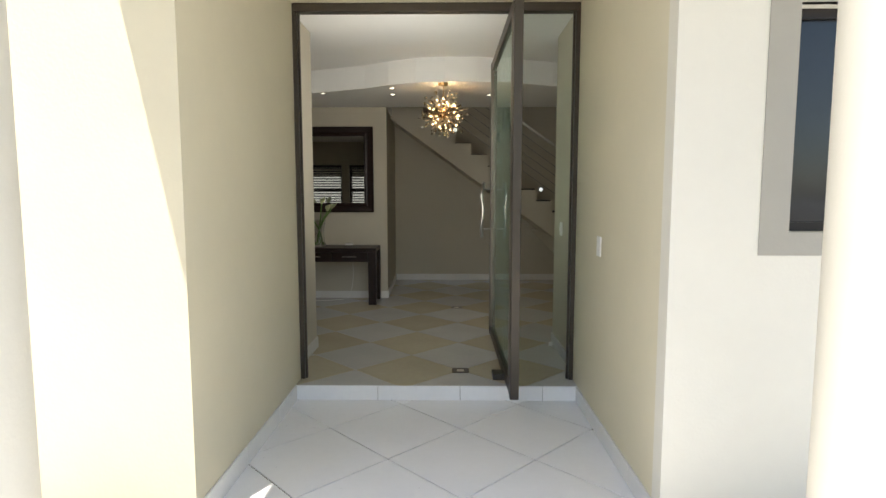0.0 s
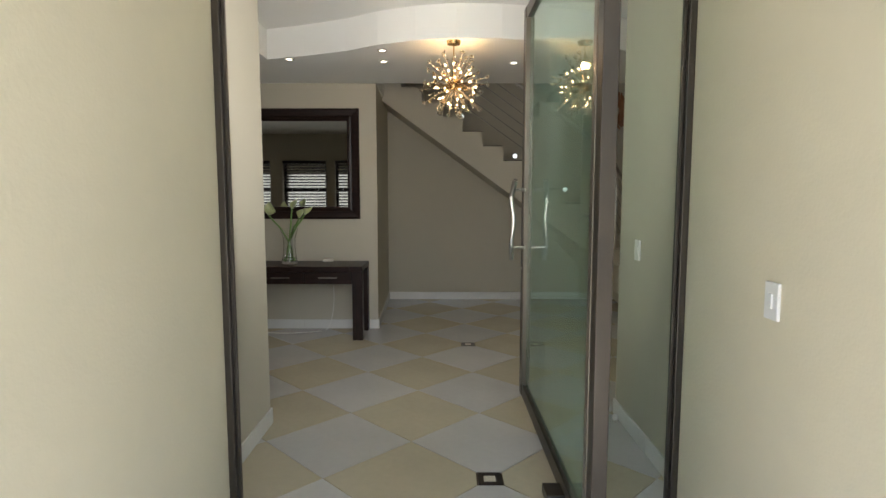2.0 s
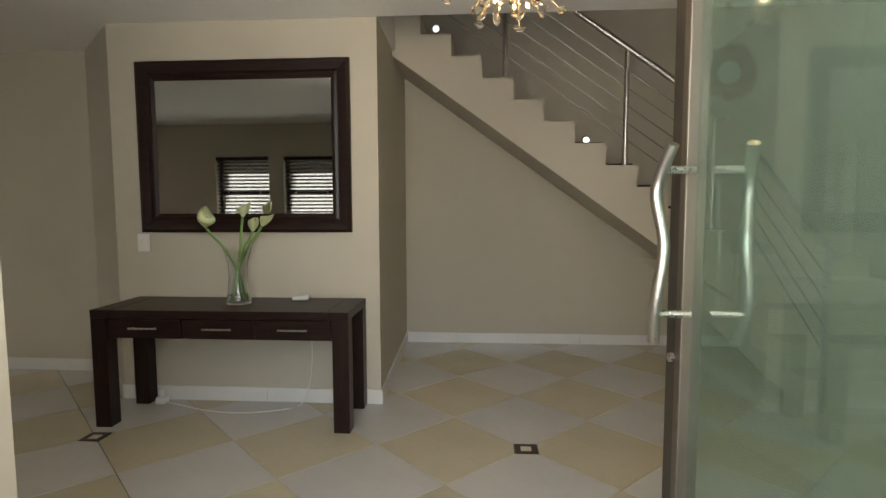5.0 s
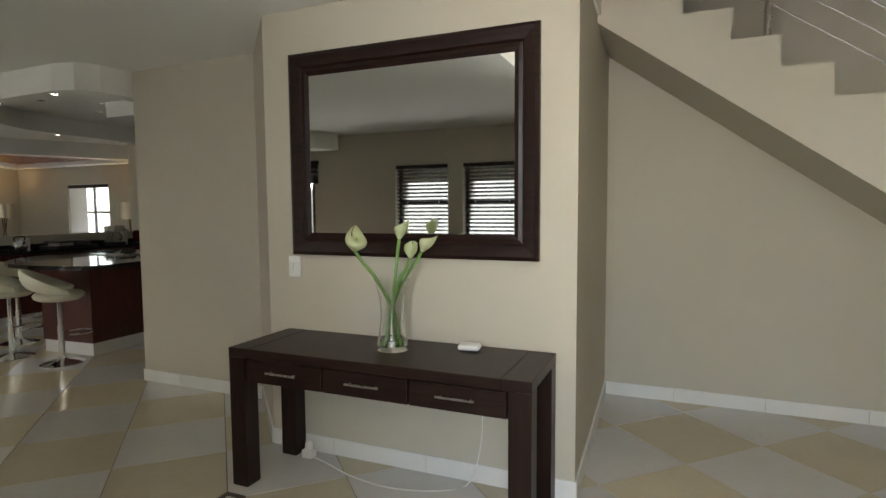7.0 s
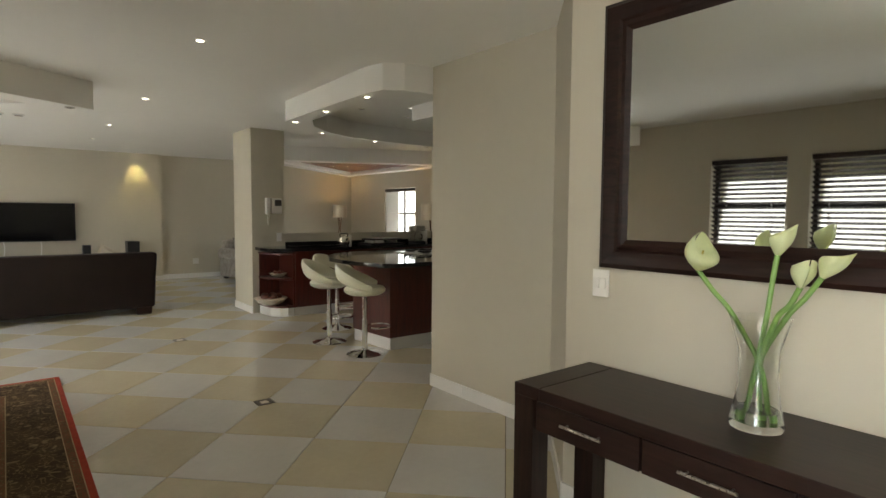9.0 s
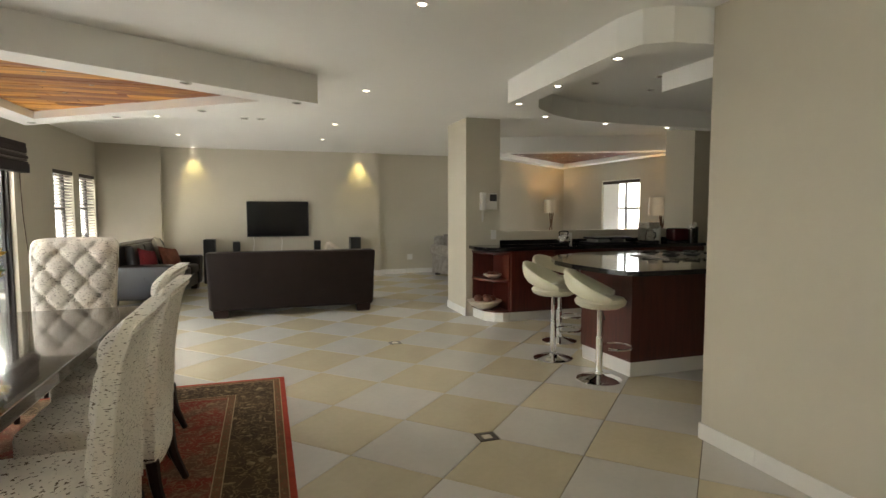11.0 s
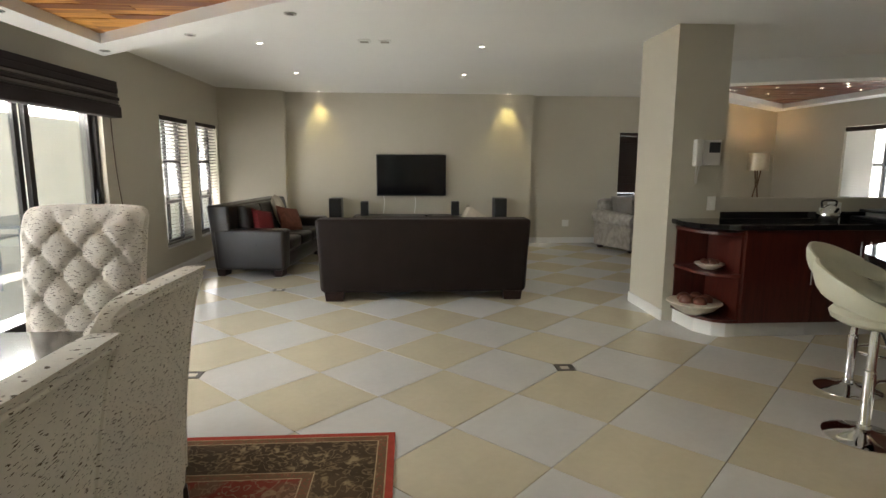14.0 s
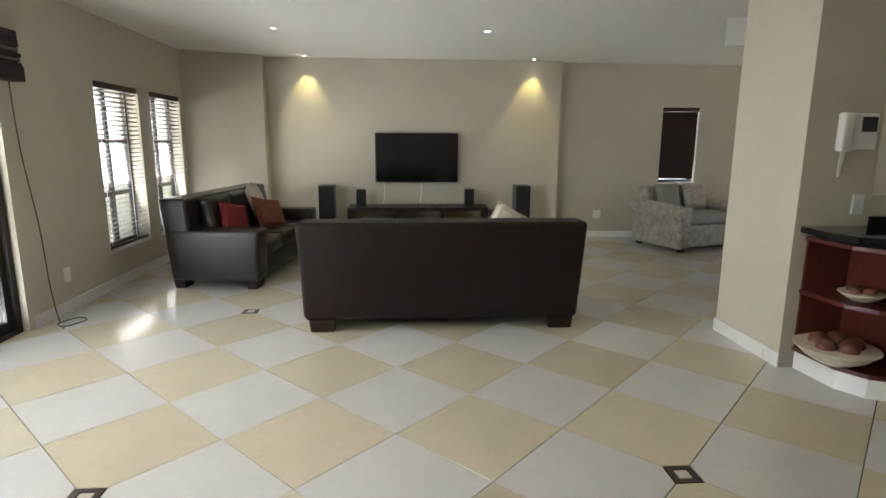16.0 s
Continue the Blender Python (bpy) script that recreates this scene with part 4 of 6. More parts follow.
def wood_ceiling(name, tri, band, material, label):
    inner = inset_poly(tri, band)
    ob = part(name, ring(bmesh.new(), tri, inner, LOW, CE - 0.001), M_CEIL)
    tagged(ob, label, "ceiling", kind="structure")
    bm = bmesh.new()
    lo, hi = min(p[0] for p in inner), max(p[0] for p in inner)
    x, k = lo, 0
    r = random.Random(7)
    while x < hi:
        q = [p for p in inner]
        x1 = x + 0.118
        q = clip(clip(q, lambda px, py: px - x), lambda px, py: x1 - 0.004 - px)
        if len(q) > 2:
            y0, y1 = min(p[1] for p in q), max(p[1] for p in q)
            cut = r.uniform(y0 + 0.25 * (y1 - y0), y0 + 0.8 * (y1 - y0))
            for keep in (lambda px, py: cut - py, lambda px, py: py - cut - 0.002):
                s = clip(q, keep)
                if len(s) > 2:
                    dz = r.uniform(0, 0.006)
                    slab(bm, s, LOW + 0.075 + dz, LOW + 0.1 + dz)
        x += 0.12
    tagged(part(name + "_boards", bm, material), "varnished wooden boards inside the dropped ceiling", "ceiling", kind="structure")
    bm = slab(bmesh.new(), inset_poly(inner, -0.03), LOW + 0.11, LOW + 0.13)
    tagged(part(name + "_backing", bm, M_BLACK), "dark backing above the ceiling boards", "ceiling", kind="structure")
    return inner


wood_ceiling("ceiling_dining", [(-7.06, 5.68), (-9.3, 2.72), (-5.25, 2.62)], 0.27, M_CEDAR, "white triangular dropped ceiling over the dining table")
for x, y in ((-7.07, 5.5), (-6.52, 4.68), (-7.74, 4.67), (-8.39, 3.81), (-7.81, 2.86), (-9.05, 2.86), (-5.95, 3.7)):
    downlight(x, y, LOW, False)
for x, y in ((-6.95, 4.5), (-7.2, 3.9), (-6.8, 3.7), (-7.6, 3.6), (-6.5, 3.5)):
    downlight(x, y, LOW + 0.075, False).scale = (0.45, 0.45, 0.45)
wood_ceiling("ceiling_lounge", [(-13.7, 11.95), (-10.8, 8.3), (-9.15, 11.95)], 0.28, M_MAHOG, "white triangular dropped ceiling over the lounge")
rnd = random.Random(3)
for k in range(12):
    a, b = rnd.random(), rnd.random()
    if a + b > 1:
        a, b = 1 - a, 1 - b
    x, y = -13.0 + a * 2.0 + b * 3.2, 11.5 - a * 2.6
    downlight(x, y, LOW + 0.073).scale = (0.85, 0.85, 0.85)
for x, y, z in ((-5.15, 6.1, CE), (-7.57, 6.2, CE), (-9.86, 6.17, CE), (-6.72, 7.47, 2.39), (-5.12, 7.4, 2.39), (-7.5, 8.93, 2.39), (-1.56, 6.11, CE), (0.38, 6.24, CE)):
    sp = new("downlight_beam", bpy.data.lights.new("downlight_beam", "SPOT"))
    sp.data.energy, sp.data.color, sp.data.spot_size, sp.data.spot_blend, sp.data.shadow_soft_size = 0.6, (1.0, 0.85, 0.62), radians(100), 0.8, 0.03
    sp.location = (x, y, z - 0.015)
# kitchen dropped ceiling
bm = bmesh.new()
out_ = [(-5.02, 7.32), (-6.74, 7.37), (-7.2, 7.72), (-7.42, 8.2), (-7.6, 8.8), (-7.64, 9.3), (-7.66, 10.6), (-4.69, 10.6), (-4.69, 7.72), (-4.72, 7.5), (-4.82, 7.36)]
in_ = [(-5.2, 7.48), (-6.5, 7.56), (-6.85, 7.74), (-7.15, 8.05), (-7.4, 8.5), (-7.46, 9.0), (-7.5, 10.45), (-4.86, 10.45), (-4.86, 7.75), (-4.88, 7.6), (-4.96, 7.5)]
ring(bm, out_, in_, 2.39, CE - 0.001)
box(bm, -6.1, -4.87, 8.55, 9.3, 2.44, CE - 0.001)
tagged(part("ceiling_kitchen", bm, M_CEIL), "white dropped ceiling ring over the kitchen island", "ceiling", kind="structure")
for x, y in ((-6.72, 7.47), (-5.95, 7.44), (-5.12, 7.4), (-7.28, 8.05), (-7.5, 8.93), (-7.56, 9.83)):
    downlight(x, y, 2.39)
for x, y in ((-6.6, 8.2), (-6.2, 8.6), (-6.7, 8.9), (-6.0, 9.3), (-6.6, 9.6)):
    downlight(x, y, CE, False)

# ---- kitchen ----
bm = box(bmesh.new(), -9.54, -8.8, 7.72, 8.2, 0, CE)
tagged(part("pillar_kitchen", bm, M_WALL), "square painted pillar at the end of the kitchen counter", "pillar", kind="structure")
bm = box(bmesh.new(), -8.95, -8.8, 8.2, 11.1, 0, 1.12)
tagged(part("wall_kitchen_low", bm, M_WALL), "low painted wall behind the kitchen counter", "wall", kind="structure")
bm = box(bmesh.new(), -9.1, -8.5, 11.1, 12.1, 0, CE)
tagged(part("wall_kitchen_end", bm, M_WALL), "painted wall end beside the kitchen counter", "wall", kind="structure")
M_TOE = M_SKIRT


def cabinet(y0, y1, x0=-8.8, x1=-8.27, doors=2):
    ob = thing("kitchen_cabinet", pose(0, 0, 0), "red-brown cherry wood kitchen base cabinet", "cabinet", group="kitchen base cabinets")
    part("body", box(bmesh.new(), x0 + 0.003, x1, y0 + 0.001, y1 - 0.001, 0.12, 0.9), M_CHERRY, ob)
    part("plinth", box(bmesh.new(), x0 + 0.003, x1 - 0.03, y0 + 0.001, y1 - 0.001, 0, 0.12), M_TOE, ob, "white tiled plinth")
    for k in range(doors):
        a = y0 + (y1 - y0) * k / doors
        b = y0 + (y1 - y0) * (k + 1) / doors
        dr = part("door", box(bmesh.new(), x1, x1 + 0.018, a + 0.003, b - 0.003, 0.13, 0.89, 0.002), M_CHERRY, ob)
        hy = b - 0.04 if k % 2 == 0 else a + 0.04
        part("handle", tube(bmesh.new(), [(x1 + 0.045, hy, 0.45), (x1 + 0.045, hy, 0.8)], 0.006, 8), M_STEEL, dr, "steel bar handle", smooth=True)
    return ob


cabinet(8.12, 8.72, doors=1)
for y in (8.72, 9.52, 10.32):
    cabinet(y, min(y + 0.8, 11.1))
shelf_unit = thing("corner_shelf_unit", Matrix(), "open cherry wood corner shelf unit at the counter's end", "shelf", group="")
OUT = [(-8.795, 7.80), (-8.46, 7.83), (-8.32, 7.92), (-8.27, 8.02), (-8.27, 8.119), (-8.795, 8.119)]
part("plinth", slab(bmesh.new(), inset_poly(OUT, 0.012), 0.0, 0.12), M_TOE, shelf_unit, "white tiled plinth")
for z in (0.12, 0.505, 0.85):
    part("shelf", slab(bmesh.new(), OUT, z, z + 0.025), M_CHERRY, shelf_unit)
part("back_panel", box(bmesh.new(), -8.795, -8.78, 7.81, 8.1, 0.145, 0.85), M_CHERRY, shelf_unit)
part("side_panel", box(bmesh.new(), -8.795, -8.28, 8.1, 8.119, 0.145, 0.85), M_CHERRY, shelf_unit)
M_BOWL = mat("cream_patterned_bowl", (0.66, 0.59, 0.48), 0.45, vary=0.35, scale=18)
M_EGG = mat("brown_decorative_balls", (0.14, 0.05, 0.03), 0.35, vary=0.5, scale=20)
for z, r, h in ((0.146, 0.225, 0.1), (0.531, 0.12, 0.05)):
    bw = thing("bowl", pose(-8.52, 7.98 if z > 0.3 else 7.87, z), "wide patterned bowl on the corner shelf" if z < 0.3 else "small patterned bowl on the corner shelf", "bowl")
    part("shell", lathe(bmesh.new(), [(0.0, 0.0), (r * 0.4, 0.0), (r * 0.75, h * 0.45), (r, h), (r * 0.97, h), (r * 0.7, h * 0.55), (r * 0.35, 0.018), (0.0, 0.016)], 32), M_BOWL, bw, smooth=True)
    part("rim", lathe(bmesh.new(), [(r * 0.96, h - 0.004), (r * 1.005, h - 0.003), (r * 1.005, h + 0.004), (r * 0.96, h + 0.004)], 32), M_BOWL, bw, smooth=True)
    rr = r * 0.26
    for k in range(5):
        a = k * 1.2566
        bl_ = thing("decorative_ball", pose(-8.52 + r * 0.42 * math.cos(a), (7.98 if z > 0.3 else 7.87) + r * 0.42 * math.sin(a), z + h * 0.62), "brown decorative ball in a bowl", "ornament", group="balls in the bowls")
        part("ball", lathe(bmesh.new(), [(rr * math.sin(math.pi * q / 8), rr * (1 - math.cos(math.pi * q / 8)) * 0.9) for q in range(9)], 14), M_EGG, bl_, smooth=True)
ct = thing("kitchen_worktop", Matrix(), "polished black granite worktop with a rounded end", "worktop")
part("slab", slab(bmesh.new(), [(-8.797, 7.76), (-8.55, 7.74), (-8.38, 7.79), (-8.26, 7.92), (-8.22, 8.05), (-8.22, 11.098), (-8.797, 11.098)], 0.9, 0.94), M_GRANITE, ct)
part("upstand", box(bmesh.new(), -8.797, -8.777, 8.2, 11.098, 0.941, 1.0), M_GRANITE, ct)

# island
isl = thing("kitchen_island", Matrix(), "dark cherry wood kitchen island with a white plinth", "kitchen island")
IB = [(-5.85, 8.1), (-6.55, 8.06), (-6.95, 8.35), (-7.05, 8.8), (-7.05, 9.9), (-5.85, 9.9)]
part("body", slab(bmesh.new(), IB, 0.13, 0.9), M_CHERRY, isl)
part("plinth", slab(bmesh.new(), inset_poly(IB, 0.015), 0.0, 0.13), M_TOE, isl, "white tiled plinth")
ict = thing("island_worktop", Matrix(), "polished black granite island worktop with a rounded bar end", "worktop")
part("slab", slab(bmesh.new(), [(-5.53, 7.95), (-5.6, 7.86), (-5.85, 7.78), (-6.2, 7.74), (-6.55, 7.77), (-6.85, 7.9), (-7.1, 8.12), (-7.28, 8.45), (-7.33, 8.9), (-7.33, 9.95), (-5.53, 9.95)], 0.9, 0.94), M_GRANITE, ict)
hob = thing("gas_hob", pose(-6.55, 9.2, 0.941), "steel gas hob with black pan supports on the island", "hob")
part("plate", box(bmesh.new(), -0.3, 0.3, -0.4, 0.4, 0, 0.012, 0.004), M_STEEL, hob)
for x in (-0.15, 0.15):
    for y in (-0.25, 0.0, 0.25):
        bn = part("burner", lathe(bmesh.new(), [(0.05, 0.012), (0.05, 0.02), (0.03, 0.026)], 16), M_BLACK, hob)
        bn.location = (x, y, 0)
        for a in (0, 90):
            part("pan_support", box(bmesh.new(), -0.1, 0.1, -0.006, 0.006, 0.026, 0.04), M_BLACK, hob).matrix_basis = pose(x, y, 0, 0, 0, a)

# bar stools


def stool():
    ob = thing("bar_stool", Matrix(), "cream leatherette bar stool on a chrome pedestal", "bar stool", group="bar stools at the island")
    part("base", lathe(bmesh.new(), [(0.0, 0.0), (0.185, 0.0), (0.185, 0.006), (0.14, 0.022), (0.06, 0.034), (0.034, 0.05), (0.032, 0.07), (0.0, 0.07)], 36), M_CHROME, ob, "flared chrome base", smooth=True)
    part("column", lathe(bmesh.new(), [(0.028, 0.06), (0.028, 0.36), (0.022, 0.365), (0.022, 0.62), (0.0, 0.62)], 18), M_CHROME, ob, smooth=True)
    fr = part("footrest", tube(bmesh.new(), [(0.13 * math.cos(a), 0.14 - 0.12 * math.sin(a), 0.29) for a in [radians(30 + 300 * k / 20 + 90 - 30) for k in range(21)]], 0.009, 8), M_CHROME, ob, smooth=True)
    part("lever", tube(bmesh.new(), [(0.02, 0.0, 0.6), (0.12, 0.03, 0.585), (0.2, 0.05, 0.55)], 0.006, 6), M_BLACK, ob)
    bm = bmesh.new()
    lathe(bm, [(0.0, 0.61), (0.16, 0.612), (0.2, 0.635), (0.21, 0.665), (0.19, 0.69), (0.13, 0.70), (0.0, 0.695)], 32)
    part("seat", bm, M_CREAM, ob, "padded cream seat", smooth=True)
    bm = bmesh.new()
    rows = []
    for k in range(25):
        a = radians(-112 + 224 * k / 24)
        c = math.cos(a / 2.25) ** 1.0
        z0 = 0.668 + 0.085 * max(0, math.cos(a * 0.75)) ** 2
        hgt = 0.04 + 0.13 * max(0, math.cos(a * 0.75))
        rad = 0.212 + 0.035 * c
        row = []
        for q in range(10):
            b = 2 * math.pi * q / 10
            rr = rad + 0.028 * math.cos(b) * (0.55 + 0.45 * c) + 0.035 * c * (0.5 + 0.5 * math.sin(b))
            row.append(bm.verts.new((rr * math.sin(a), -rr * math.cos(a), z0 + hgt * (0.5 + 0.5 * math.sin(b)))))
        rows.append(row)
    for p, q in zip(rows, rows[1:]):
        for i in range(10):
            bm.faces.new((p[i], p[(i + 1) % 10], q[(i + 1) % 10], q[i]))
    bm.faces.new(rows[0][::-1])
    bm.faces.new(rows[-1])
    part("backrest", bm, M_CREAM, ob, "curved cream backrest", smooth=True)
    return ob


st = stool()
st.matrix_basis = pose(-5.9, 7.83, 0, 0, 0, -38)
copy_thing(st, pose(-6.6, 7.79, 0, 0, 0, -42))
copy_thing(st, pose(-7.2, 8.2, 0, 0, 0, -60))

# things on the worktops
kt = thing("kettle", pose(-8.56, 9.03, 0.941), "round shiny steel kettle", "kettle")
part("body", lathe(bmesh.new(), [(0.0, 0), (0.075, 0), (0.09, 0.04), (0.08, 0.1), (0.04, 0.135), (0.0, 0.14)], 24), M_CHROME, kt, smooth=True)
part("handle", tube(bmesh.new(), smooth_line([(0, -0.06, 0.11), (0, -0.06, 0.17), (0, 0.06, 0.17), (0, 0.06, 0.11)], 5), 0.008, 8), M_BLACK, kt)
part("spout", tube(bmesh.new(), [(0.06, 0, 0.07), (0.12, 0, 0.12)], 0.018, 8, 0.01), M_CHROME, kt)
ca = thing("tea_caddy", pose(-8.66, 9.16, 0.941), "small white lidded canister", "canister")
part("jar", lathe(bmesh.new(), [(0.0, 0), (0.05, 0), (0.05, 0.13), (0.0, 0.13)], 16), M_WHITE, ca)
part("lid", lathe(bmesh.new(), [(0.052, 0.13), (0.052, 0.15), (0.0, 0.155)], 16), M_WHITE, ca)
tray = thing("dish_rack", pose(-8.5, 9.65, 0.941), "dark metal dish rack with stacked trays", "dish rack")
part("tray", box(bmesh.new(), -0.2, 0.2, -0.3, 0.3, 0.0, 0.03, 0.008), M_BLACK, tray)
part("upper_tray", box(bmesh.new(), -0.16, 0.16, -0.26, 0.3, 0.07, 0.095, 0.008), M_BLACK, tray)
for y in (-0.2, 0.2):
    part("support", box(bmesh.new(), -0.14, 0.14, y - 0.01, y + 0.01, 0.03, 0.07), M_STEEL, tray)
part("stacked_plates", box(bmesh.new(), -0.12, 0.12, -0.22, -0.02, 0.0305, 0.066, 0.004), M_WHITE, tray)
part("wire_handle", tube(bmesh.new(), smooth_line([(0.1, -0.24, 0.095), (0.1, -0.24, 0.14), (0.1, 0.2, 0.14), (0.1, 0.2, 0.095)], 5), 0.006, 6), M_STEEL, tray)
cm = thing("coffee_maker", pose(-8.5, 10.35, 0.941), "steel and glass filter coffee maker", "coffee maker")
part("base", box(bmesh.new(), -0.11, 0.11, -0.1, 0.1, 0, 0.035, 0.008), M_BLACK, cm)
part("tower", box(bmesh.new(), -0.11, -0.04, -0.1, 0.1, 0.035, 0.28, 0.006), M_STEEL, cm)
part("brew_head", box(bmesh.new(), -0.04, 0.11, -0.09, 0.09, 0.2, 0.29, 0.012), M_STEEL, cm)
part("jug", lathe(bmesh.new(), [(0.0, 0.036), (0.06, 0.036), (0.072, 0.09), (0.05, 0.16), (0.055, 0.175)], 20, (0.03, 0, 0)), M_CLEAR, cm, smooth=True)
part("jug_handle", tube(bmesh.new(), smooth_line([(0.1, 0, 0.15), (0.14, 0, 0.14), (0.14, 0, 0.08), (0.1, 0, 0.07)], 4), 0.008, 6), M_BLACK, cm)
tw = thing("paper_roll", pose(-8.64, 10.6, 0.941), "white paper towel roll", "paper roll")
part("roll", lathe(bmesh.new(), [(0.012, 0), (0.055, 0), (0.055, 0.22), (0.012, 0.22)], 20), M_WHITE, tw, smooth=True)
ts = thing("toaster", pose(-8.5, 10.85, 0.941), "dark red and black kitchen appliance", "appliance")
part("body", box(bmesh.new(), -0.1, 0.1, -0.14, 0.14, 0.015, 0.2, 0.03, 3), mat("dark_red_enamel", (0.07, 0.008, 0.012), 0.25), ts, smooth=True)
part("foot", box(bmesh.new(), -0.09, 0.09, -0.12, 0.12, 0.0, 0.016), M_BLACK, ts)
part("slot", box(bmesh.new(), -0.02, 0.02, -0.1, 0.1, 0.199, 0.203), M_BLACK, ts)
M_GOLDGLASS = mat("dark_bottle_glass", (0.02, 0.016, 0.012), 0.08, vary=0.2)
for k, (x, y, h) in enumerate(((-8.35, 11.02, 0.28), (-8.42, 10.98, 0.24), (-8.3, 10.92, 0.26))):
    jb = thing("storage_jar", pose(x, y, 0.941), "tall steel-lidded glass storage jar", "jar", group="jars on the worktop")
    part("glass", lathe(bmesh.new(), [(0.0, 0), (0.04, 0), (0.042, h * 0.75), (0.03, h * 0.8), (0.0, h * 0.8)], 16), M_GOLDGLASS, jb, smooth=True)
    part("lid", lathe(bmesh.new(), [(0.033, h * 0.8), (0.033, h), (0.0, h)], 16), M_STEEL, jb, smooth=True)
M_FACE = mat("grey_intercom_screen", (0.05, 0.05, 0.055), 0.2)
ic = thing("intercom", pose(-8.8, 8.02, 1.52, 0, 0, 90), "white video intercom with a handset on the pillar", "intercom")
part("body", box(bmesh.new(), -0.03, 0.13, -0.035, 0, -0.11, 0.11, 0.008), M_WHITE, ic)
part("screen", box(bmesh.new(), 0.02, 0.12, -0.038, -0.034, 0.0, 0.09, 0.002), M_FACE, ic)
hs = part("handset", box(bmesh.new(), -0.115, -0.045, -0.06, -0.0, -0.12, 0.115, 0.015, 3), M_WHITE, ic, smooth=True)
part("cord", tube(bmesh.new(), smooth_line([(-0.08, -0.02, -0.12), (-0.08, -0.015, -0.22), (-0.07, -0.012, -0.27), (-0.06, -0.012, -0.2), (-0.05, -0.015, -0.11)], 5), 0.006, 6), M_WHITE, ic)

# ---- lounge beyond the kitchen ----


M_LIT = glow("lit_lamp_diffuser", (1.0, 0.74, 0.36), 0.9)


def table_lamp(m, r, h, shade_h, label):
    ob = thing("table_lamp", m, label, "lamp", group="champagne shaded lamps")
    for k in range(3):
        a = 2.1 * k
        part("leg", tube(bmesh.new(), [(0.1 * math.cos(a), 0.1 * math.sin(a), 0.0), (0.015 * math.cos(a), 0.015 * math.sin(a), h * 0.6), (0.05 * math.cos(a + 0.6), 0.05 * math.sin(a + 0.6), h)], 0.011, 6), M_BRONZE, ob)
    part("base", lathe(bmesh.new(), [(0.0, 0.0), (0.12, 0.0), (0.12, 0.012), (0.0, 0.016)], 24), M_BRONZE, ob)
    part("shade", lathe(bmesh.new(), [(r, h), (r * 0.97, h + shade_h), (r * 0.96, h + shade_h), (r * 0.99, h)], 36), M_SHADE, ob, "champagne drum shade", smooth=True)
    part("bulb", lathe(bmesh.new(), [(0.0, h + 0.04), (0.03, h + 0.07), (0.025, h + 0.11), (0.0, h + 0.13)], 12), M_BULB, ob, smooth=True)
    part("diffuser", lathe(bmesh.new(), [(0.0, h + 0.008), (r * 0.95, h + 0.008), (r * 0.95, h + 0.011), (0.0, h + 0.011)], 32), M_LIT, ob, "glowing cloth diffuser under the shade")
    p = new("table_lamp_light", bpy.data.lights.new("table_lamp_light", "POINT"))
    p.data.energy, p.data.color, p.data.shadow_soft_size = 0.5, (1.0, 0.6, 0.28), 0.035
    p.location = m.translation + Vector((0, 0, h + 0.16))
    return ob


def plain_table(name, m, w, d, h, label, material=None):
    ob = thing(name, m, label, "table")
    material = material or M_WENGE
    part("tabletop", box(bmesh.new(), -w / 2, w / 2, -d / 2, d / 2, h - 0.04, h, 0.005), material, ob)
    for sx in (-1, 1):
        for sy in (-1, 1):
            part("leg", box(bmesh.new(), sx * (w / 2 - 0.04) - 0.03, sx * (w / 2 - 0.04) + 0.03, sy * (d / 2 - 0.04) - 0.03, sy * (d / 2 - 0.04) + 0.03, 0, h - 0.04), material, ob)
    return ob


plain_table("side_table", pose(-13.45, 11.55, 0), 0.5, 0.5, 0.62, "dark wooden side table in the lounge corner")
table_lamp(pose(-13.45, 11.55, 0.621), 0.17, 0.70, 0.30, "tall bronze lamp with a champagne drum shade, lit")
plain_table("side_table", pose(-9.9, 11.75, 0), 0.6, 0.45, 0.72, "dark wooden side table below the lounge window")
table_lamp(pose(-9.9, 11.72, 0.721), 0.22, 0.58, 0.31, "bronze lamp with a wide champagne drum shade, lit")

M_SILVER = mat("silver_crushed_velvet", (0.36, 0.33, 0.29), 0.4, vary=0.7, scale=13, bump=0.3, bump_scale=40)
M_GREYF = mat("grey_velvet", (0.27, 0.25, 0.22), 0.6, vary=0.2, scale=9)


